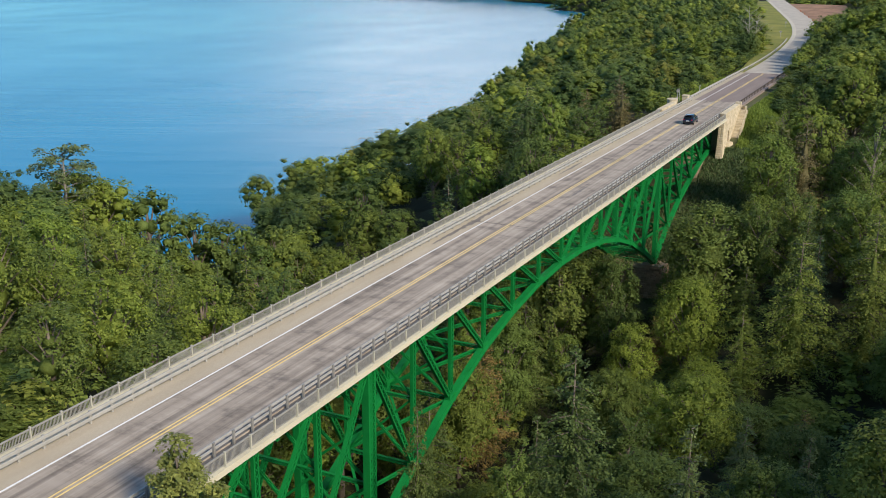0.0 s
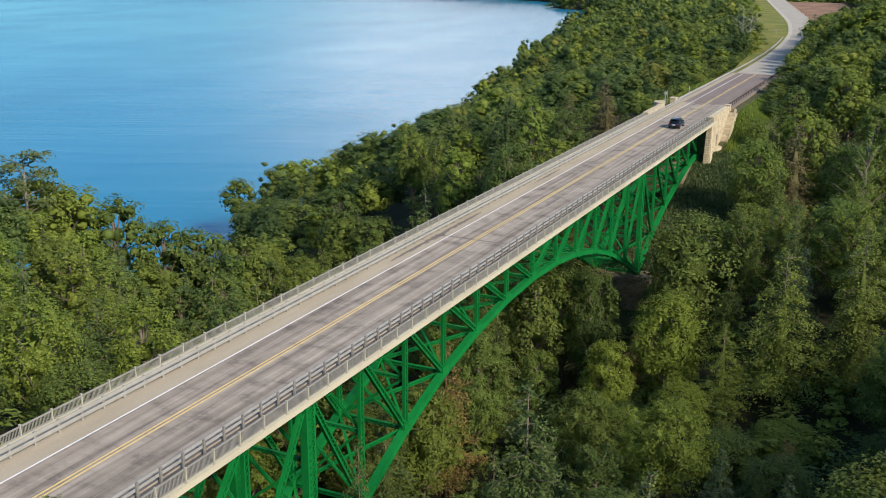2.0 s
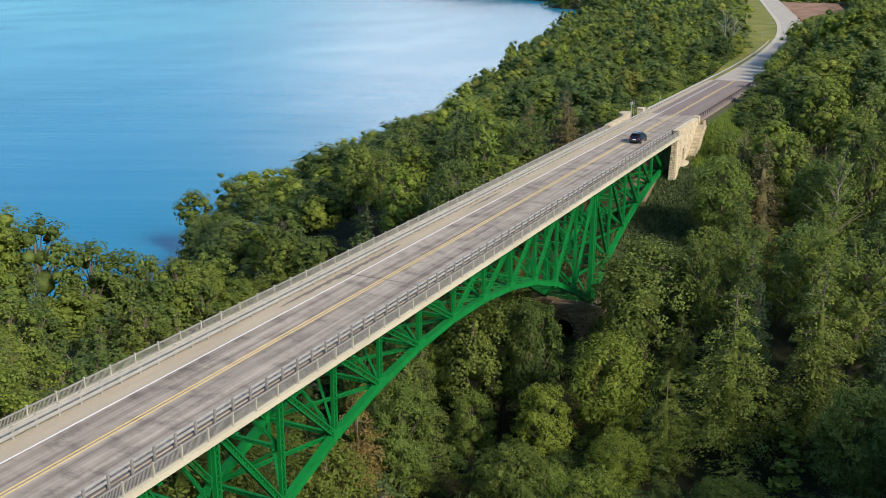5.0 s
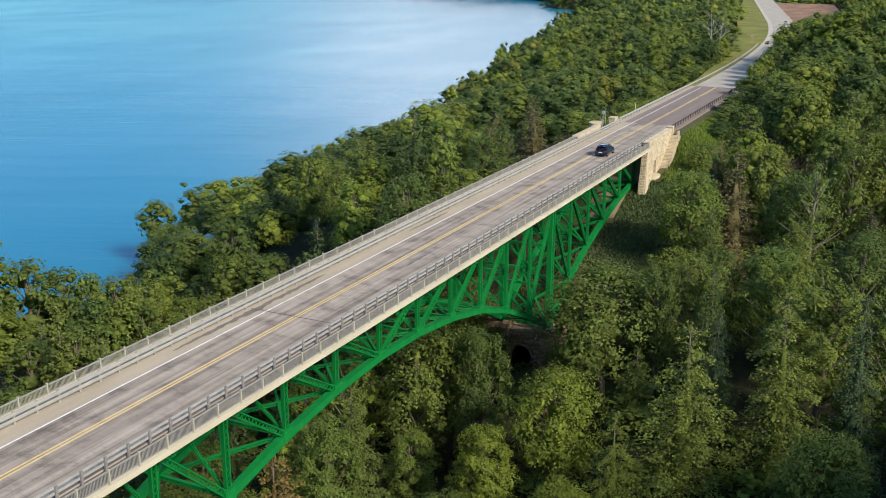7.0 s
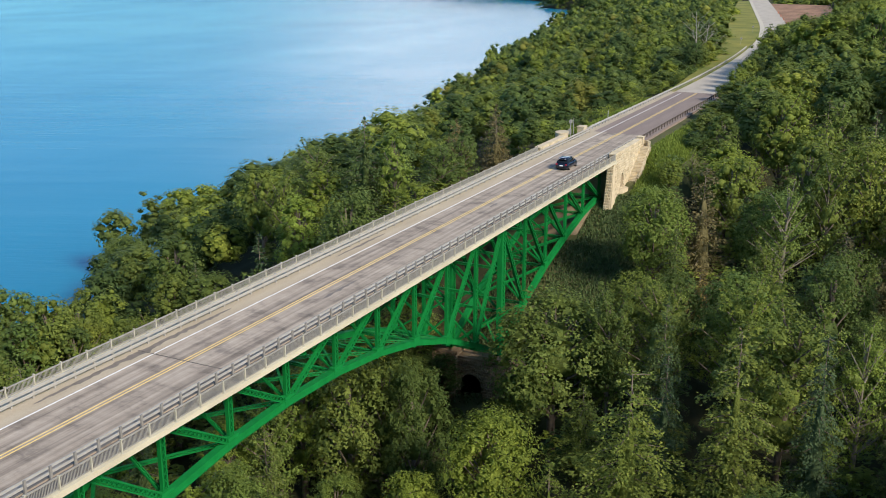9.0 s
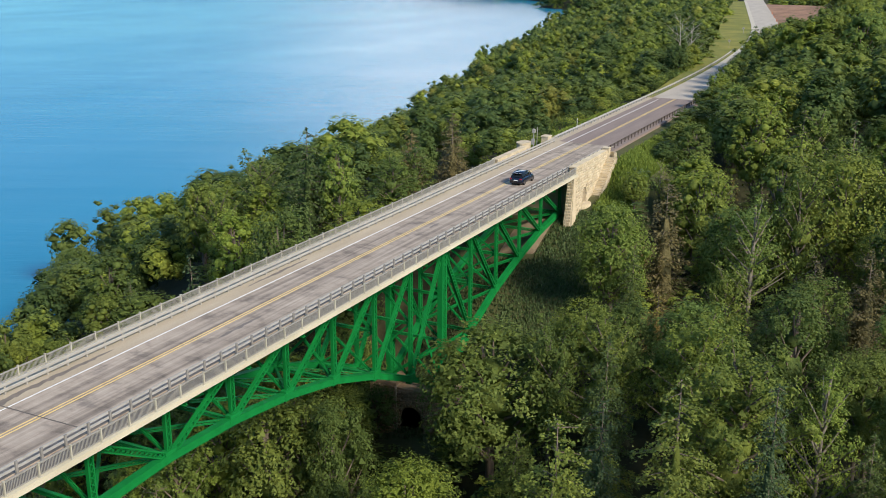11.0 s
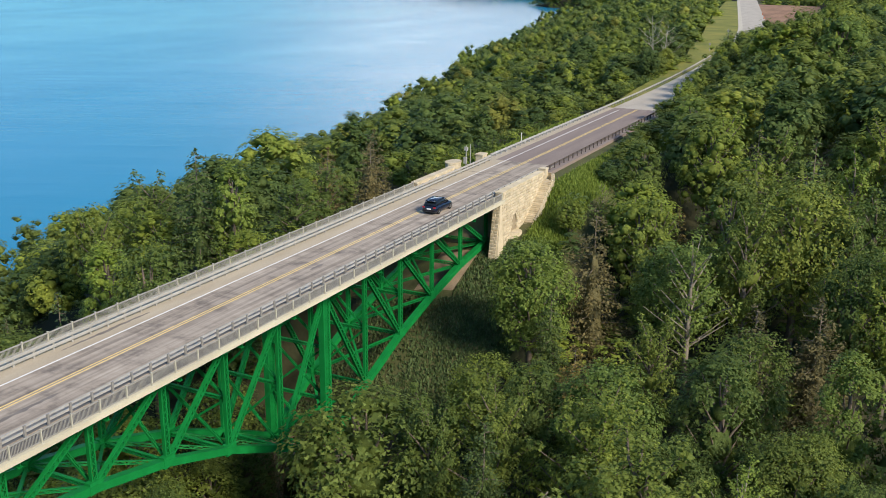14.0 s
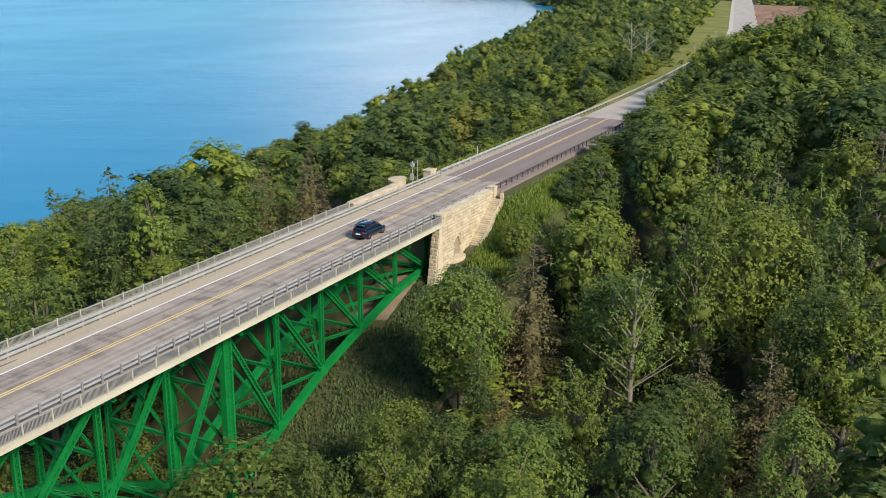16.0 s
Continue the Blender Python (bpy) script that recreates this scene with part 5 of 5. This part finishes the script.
def build_far_abutment():
    ab = new("abutment")
    ab.location = (0, 0, -12)
    tagged(ab, "tan stone masonry abutment with stairs beside the bridge end", "abutment")
    inv = Matrix.Translation((0, 0, 12))

    def add(name, bm, m, label=""):
        bm.transform(inv)
        return part(name, bm, m, ab, label)
    bm = bmesh.new()
    box(bm, -5.85, 5.05, 0.9, 14.0, -12, -0.56)
    add("core", bm, MORTAR)
    # side wall rising to a parapet, with an arched niche
    bm = arched_wall(-0.55, 14.0, -5.80, -5.05, -12, 0.62, 3.6, 0.62, -3.45)
    bm.transform(Matrix.Rotation(radians(90), 4, "Z"))
    bmesh.ops.recalc_face_normals(bm, faces=bm.faces)
    add("side_wall", bm, MORTAR)
    bm = bmesh.new()
    box(bm, 5.10, 5.86, 2.98, 4.22, -12, -5.05)
    add("niche_sill", bm, STONE)
    bm = bmesh.new()
    box(bm, 5.0, 6.0, -0.6, 13.6, 0.62, 0.80)
    add("coping", bm, STONE, "pale stone coping")
    bm = bmesh.new()
    v = box(bm, 5.0, 5.95, -0.9, -0.5, -12, -0.62)
    for q in v[:4]:
        if q.co.y < -0.8:
            q.co.y -= 2.4
        if q.co.x > 5.5:
            q.co.x += 0.55
    add("buttress", bm, STONE)
    lay_stones(ab, (5.90, -0.55, 5.0), 90, 14.4, 7.6, 0.40, 0.78, hole=lambda u, z: 3.3 < u < 5.0 and (1.7 < z < 3.6 or (z < 4.6 and math.hypot(u - 4.15, z - 3.5) < 0.85)))
    lay_stones(ab, (5.0, -0.95, 2.4), 0, 1.0, 9.0, 0.40, 0.5, batter=1.75)
    for i in range(7):
        a = math.pi * (i + 0.5) / 7
        ob = part("voussoir", STONES[i % 6], None, ab)
        ob.matrix_basis = Matrix.Translation((5.90, 3.6 + 0.76 * math.cos(a), 12 - 3.45 + 0.76 * math.sin(a))) @ Matrix.Rotation(radians(90), 4, "Z") @ Matrix.Rotation(-(a - math.pi / 2), 4, "Y") @ Matrix.Diagonal((0.32, 0.22, 0.32, 1))
    # end pillar, curved outer wall, stairs
    bm = bmesh.new()
    box(bm, 5.05, 6.05, 14.0, 15.0, -6, 0.98)
    box(bm, 5.0, 6.1, 13.95, 15.05, 0.98, 1.08)
    add("pillar", bm, STONE)
    bm = bmesh.new()
    pts = [(6.05, 15.2)] + [(6.05 + 1.0 * math.sin(a), 14.2 + 1.0 * math.cos(a)) for a in [math.pi / 2 * i / 6 for i in range(7)]]
    for (xa, ya), (xb, yb) in zip(pts, pts[1:]):
        d = Vector((xb - xa, yb - ya, 0))
        obox(bm, Matrix.Translation(((xa + xb) / 2, (ya + yb) / 2, -1.35)) @ Matrix.Rotation(math.atan2(d.y, d.x), 4, "Z"), d.length + 0.1, 0.4, 3.4)
    add("curved_wall", bm, STONE)
    bm = bmesh.new()
    arc = [(5.75, 4.9)] + [(5.75 + 1.25 * math.sin(q), 3.6 + 1.3 * math.cos(q)) for q in [math.pi * i / 10 for i in range(11)]] + [(5.75, 2.3)]
    lo, hi = [bm.verts.new((x, y, -8.0)) for x, y in arc], [bm.verts.new((x, y, -5.15)) for x, y in arc]
    for i in range(len(arc)):
        j = (i + 1) % len(arc)
        bm.faces.new((lo[i], lo[j], hi[j], hi[i]))
    bm.faces.new(hi)
    bmesh.ops.remove_doubles(bm, verts=bm.verts, dist=0.001)
    add("landing", bm, STONE, "half-round stone landing")
    for i in range(27):
        bm = bmesh.new()
        y = 13.6 - 0.28 * i
        z = -0.25 - 0.19 * i
        box(bm, 5.95, 7.3, y - 0.29, y, z - 1.2, z)
        add("step", bm, STONE)
    bm = bmesh.new()
    v = [bm.verts.new(p) for p in ((7.3, 13.9, -2.6), (7.3, 5.2, -7.6), (7.3, 5.2, -5.45), (7.3, 13.9, -0.35), (7.6, 13.9, -2.6), (7.6, 5.2, -7.6), (7.6, 5.2, -5.45), (7.6, 13.9, -0.35))]
    for f in ((0, 1, 2, 3), (4, 7, 6, 5), (3, 2, 6, 7), (0, 4, 5, 1), (1, 5, 6, 2), (0, 3, 7, 4)):
        bm.faces.new([v[i] for i in f])
    add("stair_wall", bm, STONE)
    # the lake side
    bm = bmesh.new()
    box(bm, -6.55, -5.9, -0.9, 10.0, -12, 0.72)
    add("side_wall", bm, MORTAR)
    bm = bmesh.new()
    box(bm, -6.7, -5.75, -1.0, 10.1, 0.72, 0.88)
    add("coping", bm, STONE)
    lay_stones(ab, (-5.82, -0.9, 12.0), 90, 10.9, 0.72, 0.36, 0.8)
    bm = bmesh.new()
    ring = [(-7.0 + 1.0 * math.cos(a), 12.0 + 1.5 * math.sin(a)) for a in [2 * math.pi * i / 20 for i in range(20)]]
    for z0, z1, g in ((-6, 1.0, 1.0), (1.0, 1.2, 1.06)):
        lo = [bm.verts.new((-7.0 + (x + 7.0) * g, 12 + (y - 12) * g, z0)) for x, y in ring]
        hi = [bm.verts.new((-7.0 + (x + 7.0) * g, 12 + (y - 12) * g, z1)) for x, y in ring]
        for i in range(20):
            bm.faces.new((lo[i], lo[(i + 1) % 20], hi[(i + 1) % 20], hi[i]))
        bm.faces.new(hi)
        bm.faces.new(lo[::-1])
    add("lookout_wall", bm, STONE, "rounded stone lookout bay")
    bm = bmesh.new()
    box(bm, -6.6, -5.5, 18.6, 20.2, -4, 0.95)
    box(bm, -6.72, -5.4, 18.5, 20.3, 0.95, 1.12)
    add("pillar", bm, STONE)


build_far_abutment()


def build_near_abutment():
    ab = new("abutment")
    ab.location = (0, -170, -14)
    tagged(ab, "stone masonry abutment at the bridge end", "abutment")
    bm = bmesh.new()
    box(bm, -5.8, 5.8, -16, 4.6, -2, 13.44)
    part("core", bm, MORTAR, ab)


build_near_abutment()


# ---- banks and grass ----
def sheet(name, x0, x1, y0, y1, lift, material, label, category, step=1.5):
    nx, ny = int((x1 - x0) / step), int((y1 - y0) / step)
    X, Y = np.meshgrid(np.linspace(x0, x1, nx + 1), np.linspace(y0, y1, ny + 1))
    idx = np.arange(X.size).reshape(X.shape)
    q = np.stack([idx[:-1, :-1], idx[:-1, 1:], idx[1:, 1:], idx[1:, :-1]], -1).reshape(-1, 4)
    fade = np.minimum(np.minimum(X - x0, x1 - X), np.minimum(Y - y0, y1 - Y))
    ob = new(name, raw_mesh(name, np.stack([X, Y, ground_z(X, Y) + np.where(fade < step * 0.5, -0.3, lift)], -1).reshape(-1, 3), q, material, True))
    return tagged(ob, label, category, kind="structure")


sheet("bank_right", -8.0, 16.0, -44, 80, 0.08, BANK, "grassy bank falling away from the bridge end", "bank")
sheet("bank_left", -16.0, -6.0, -12, 90, 0.08, BANK, "grassy bank beside the road", "bank")
sheet("bare_slope", -3.5, 4.6, -10, 0.5, 0.14, SOIL, "bare grey-brown soil under the bridge end", "soil")


def grass(name, areas, label, tall=0.6, lean=0.3, blades=None):
    r = np.random.default_rng(3)
    V, T = [], []
    for x0, x1, y0, y1, n in areas:
        x, y = r.uniform(x0, x1, n), r.uniform(y0, y1, n)
        g = ground_z(x, y)
        h = tall * r.uniform(0.4, 1.4, n)
        a = r.uniform(0, 6.28, n)
        w = 0.16 * r.uniform(0.6, 1.6, n)
        lx, ly = r.normal(scale=lean, size=n) * h, r.normal(scale=lean, size=n) * h
        V.append(np.stack([np.stack([x - w * np.cos(a), y - w * np.sin(a), g], -1), np.stack([x + w * np.cos(a), y + w * np.sin(a), g], -1), np.stack([x + lx, y + ly, g + h], -1)], 1).reshape(-1, 3))
        T.append(np.repeat(r.uniform(0, 1, n), 3))
    v = np.concatenate(V)
    tagged(new(name, crown_mesh(name, v, np.arange(len(v)).reshape(-1, 3), np.concatenate(T), blades or LIGHT_LEAF)), label, "grass", kind="stuff")


grass("grass", [(7.7, 12.5, 2, 70, 26000), (-13, -7.6, 16, 70, 9000)], "tall bright green grass and weeds beside the road")
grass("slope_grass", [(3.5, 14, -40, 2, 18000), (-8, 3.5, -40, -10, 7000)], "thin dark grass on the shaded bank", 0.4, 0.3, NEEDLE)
grass("verge_grass", [(-19, -6, 90, 330, 9000)], "sunlit grass beside the road", 0.3)


# ---- the car ----
PAINT, _nt, _b = mat("dark_blue_car_paint", 0.22, 0.3, 0.6)
_b.inputs["Base Color"].default_value = (0.006, 0.010, 0.028, 1)
_b.inputs["Coat Weight"].default_value = 0.8
GLASS, _nt, _b = mat("tinted_car_glass", 0.06, 0, 0.6)
_b.inputs["Base Color"].default_value = (0.008, 0.010, 0.013, 1)
TYRE = simple("tyre_rubber", (0.012, 0.012, 0.012), (0.022, 0.022, 0.022), 8.0, 0.85)
RIM = simple("alloy_rim", (0.30, 0.30, 0.31), (0.42, 0.42, 0.43), 6.0, 0.35, 0.7)
RED_LENS, _nt, _b = mat("red_lens", 0.2, 0, 0.5)
_b.inputs["Base Color"].default_value = (0.35, 0.01, 0.02, 1)
PLATE = simple("white_plate", (0.70, 0.70, 0.72), (0.80, 0.80, 0.82), 5.0, 0.5)
TRIM = simple("black_trim", (0.010, 0.010, 0.011), (0.02, 0.02, 0.021), 5.0, 0.6)


def loft(sections):
    """A closed body through sections along y: (y, half width low, half width high, z low, z high)."""
    bm = bmesh.new()
    rings = []
    for y, wl, wh, zl, zh in sections:
        zm = (zl + zh) / 2
        pr = [(-wl * 0.86, zl), (-wl, zl + 0.10), (-wl * 1.0, zm), (-wh, zh - 0.07), (-wh * 0.86, zh), (0, zh + 0.025), (wh * 0.86, zh), (wh, zh - 0.07), (wl, zm), (wl, zl + 0.10), (wl * 0.86, zl)]
        rings.append([bm.verts.new((x, y, z)) for x, z in pr])
    k = len(rings[0])
    for a, b in zip(rings, rings[1:]):
        for i in range(k):
            bm.faces.new((a[i], a[(i + 1) % k], b[(i + 1) % k], b[i]))
    bm.faces.new(rings[0])
    bm.faces.new(rings[-1][::-1])
    return bm


def build_car(x, y):
    car = new("car")
    tagged(car, "dark blue sport utility car on the bridge deck", "car")
    body = part("body", loft([(-2.32, 0.80, 0.74, 0.36, 0.86), (-2.22, 0.90, 0.84, 0.28, 1.00), (-1.6, 0.945, 0.90, 0.24, 1.04), (0.2, 0.95, 0.91, 0.22, 1.00), (1.1, 0.95, 0.89, 0.22, 0.98), (1.9, 0.92, 0.82, 0.26, 0.88), (2.25, 0.82, 0.70, 0.32, 0.74), (2.36, 0.68, 0.56, 0.40, 0.64)]), PAINT, car, smooth=True)
    part("cabin", loft([(-2.10, 0.78, 0.66, 0.98, 1.08), (-1.70, 0.80, 0.62, 0.98, 1.50), (-1.0, 0.82, 0.64, 0.98, 1.60), (0.0, 0.82, 0.64, 0.97, 1.60), (0.45, 0.82, 0.62, 0.96, 1.50), (1.25, 0.80, 0.70, 0.94, 1.02)]), GLASS, car, "dark tinted windows", smooth=True)
    part("roof", loft([(-1.95, 0.60, 0.52, 1.50, 1.55), (-1.2, 0.65, 0.60, 1.57, 1.64), (0.0, 0.65, 0.60, 1.57, 1.645), (0.45, 0.60, 0.55, 1.49, 1.54)]), PAINT, car, smooth=True)
    for sx in (-1, 1):
        bm = bmesh.new()
        tube(bm, [(sx * 0.80, 1.25, 1.0), (sx * 0.66, 0.45, 1.52), (sx * 0.665, -1.0, 1.62), (sx * 0.68, -1.75, 1.5), (sx * 0.76, -2.1, 1.05)], [0.045] * 5, 6)
        part("window_frame", bm, PAINT, car)
        bm = bmesh.new()
        box(bm, sx * 0.70 - 0.14, sx * 0.70 + 0.14, -2.36, -2.20, 0.80, 0.96)
        part("tail_light", bm, RED_LENS, car, "red tail light")
        bm = bmesh.new()
        box(bm, sx * 1.02 - 0.10, sx * 1.02 + 0.10, 0.72, 0.86, 1.00, 1.14)
        part("mirror", bm, PAINT, car)
        for wy in (-1.42, 1.42):
            bm = bmesh.new()
            prof = [(0.22, 0.0), (0.34, 0.0), (0.37, 0.03), (0.37, 0.20), (0.34, 0.23), (0.22, 0.23)]
            rings = [[bm.verts.new((sx * (0.95 - w), wy + rad * math.cos(t), 0.37 + rad * math.sin(t))) for rad, w in prof] for t in [2 * math.pi * i / 20 for i in range(20)]]
            for i in range(20):
                for j in range(6):
                    bm.faces.new((rings[i][j], rings[i][(j + 1) % 6], rings[(i + 1) % 20][(j + 1) % 6], rings[(i + 1) % 20][j]))
            wheel = part("wheel", bm, TYRE, car)
            bm = bmesh.new()
            for i in range(5):
                obox(bm, Matrix.Translation((sx * 0.92, wy, 0.37)) @ Matrix.Rotation(2 * math.pi * i / 5, 4, "X") @ Matrix.Translation((0, 0, 0.12)), 0.04, 0.07, 0.22)
            tube(bm, [(sx * 0.86, wy, 0.37), (sx * 0.93, wy, 0.37)], [0.22, 0.06], 14)
            part("rim", bm, RIM, wheel)
    bm = bmesh.new()
    box(bm, -0.27, 0.27, -2.37, -2.31, 0.62, 0.76)
    part("plate", bm, PLATE, body, "plain white plate")
    bm = bmesh.new()
    box(bm, -0.78, 0.78, -2.36, -2.15, 0.30, 0.44)
    part("bumper", bm, TRIM, car)
    bm = bmesh.new()
    box(bm, -0.62, 0.62, -2.06, -1.72, 1.53, 1.58)
    part("spoiler", bm, PAINT, car)
    car.location = (x, y, 0.0)


build_car(1.55, -9.5)


# ---- posts, signs and roadside pieces ----
def pole(name, x, y, z, h, rad, material, label, category):
    bm = bmesh.new()
    tube(bm, [(0, 0, -0.6), (0, 0, h)], [rad, rad], 8)
    p = new(name)
    p.location = (x, y, z)
    tagged(p, label, category)
    part("post", bm, material, p)
    return p


p = pole("weather_station", -7.0, 16.2, -0.5, 3.2, 0.07, GALV, "grey metal post carrying a small instrument box", "instrument post")
bm = bmesh.new()
box(bm, -0.22, 0.22, -0.18, 0.18, 2.5, 3.0)
part("box", bm, GALV, p)
bm = bmesh.new()
box(bm, -0.35, 0.1, -0.14, 0.14, 0.6, 1.5)
part("cabinet", bm, GALV, p)
pole("pipe_post", -6.9, 17.4, -0.5, 3.2, 0.05, GALV, "slim grey pipe post beside the parapet end", "post")
pole("delineator", -7.0, 37.0, -0.6, 1.9, 0.05, PLATE, "slim white delineator post beside the guardrail", "post")


def diamond_sign(x, y, z, h, size, material, label):
    s = pole("road_sign", x, y, z, h, 0.05, GALV, label, "road sign")
    bm = bmesh.new()
    obox(bm, Matrix.Translation((0, -0.07, h)) @ Matrix.Rotation(radians(45), 4, "Y"), size, 0.03, size)
    part("panel", bm, material, s)


for y, off in ((205, -8.5), (262, -8.0)):
    diamond_sign(float(road_x(y)) + off, y, -0.2, 2.2, 0.7, GALV, "small pale diamond road sign on a post")
ORANGE, _nt, _b = mat("orange_plastic", 0.5)
_b.inputs["Base Color"].default_value = (0.42, 0.15, 0.08, 1)


def barrel_mesh():
    bm = bmesh.new()
    tube(bm, [(0, 0, 0), (0, 0, 0.08), (0, 0, 0.09), (0, 0, 0.9), (0, 0, 0.95)], [0.36, 0.36, 0.28, 0.24, 0.14], 10)
    return to_mesh("drum", bm, ORANGE, True)


BARREL = barrel_mesh()
for i in range(7):
    y = 236 + 26 * i
    b = new("traffic_drum", BARREL)
    b.location = (float(road_x(y)) + 5.0, y, -0.02)
    tagged(b, "orange traffic drum along the road edge", "traffic drum", group="traffic drums")
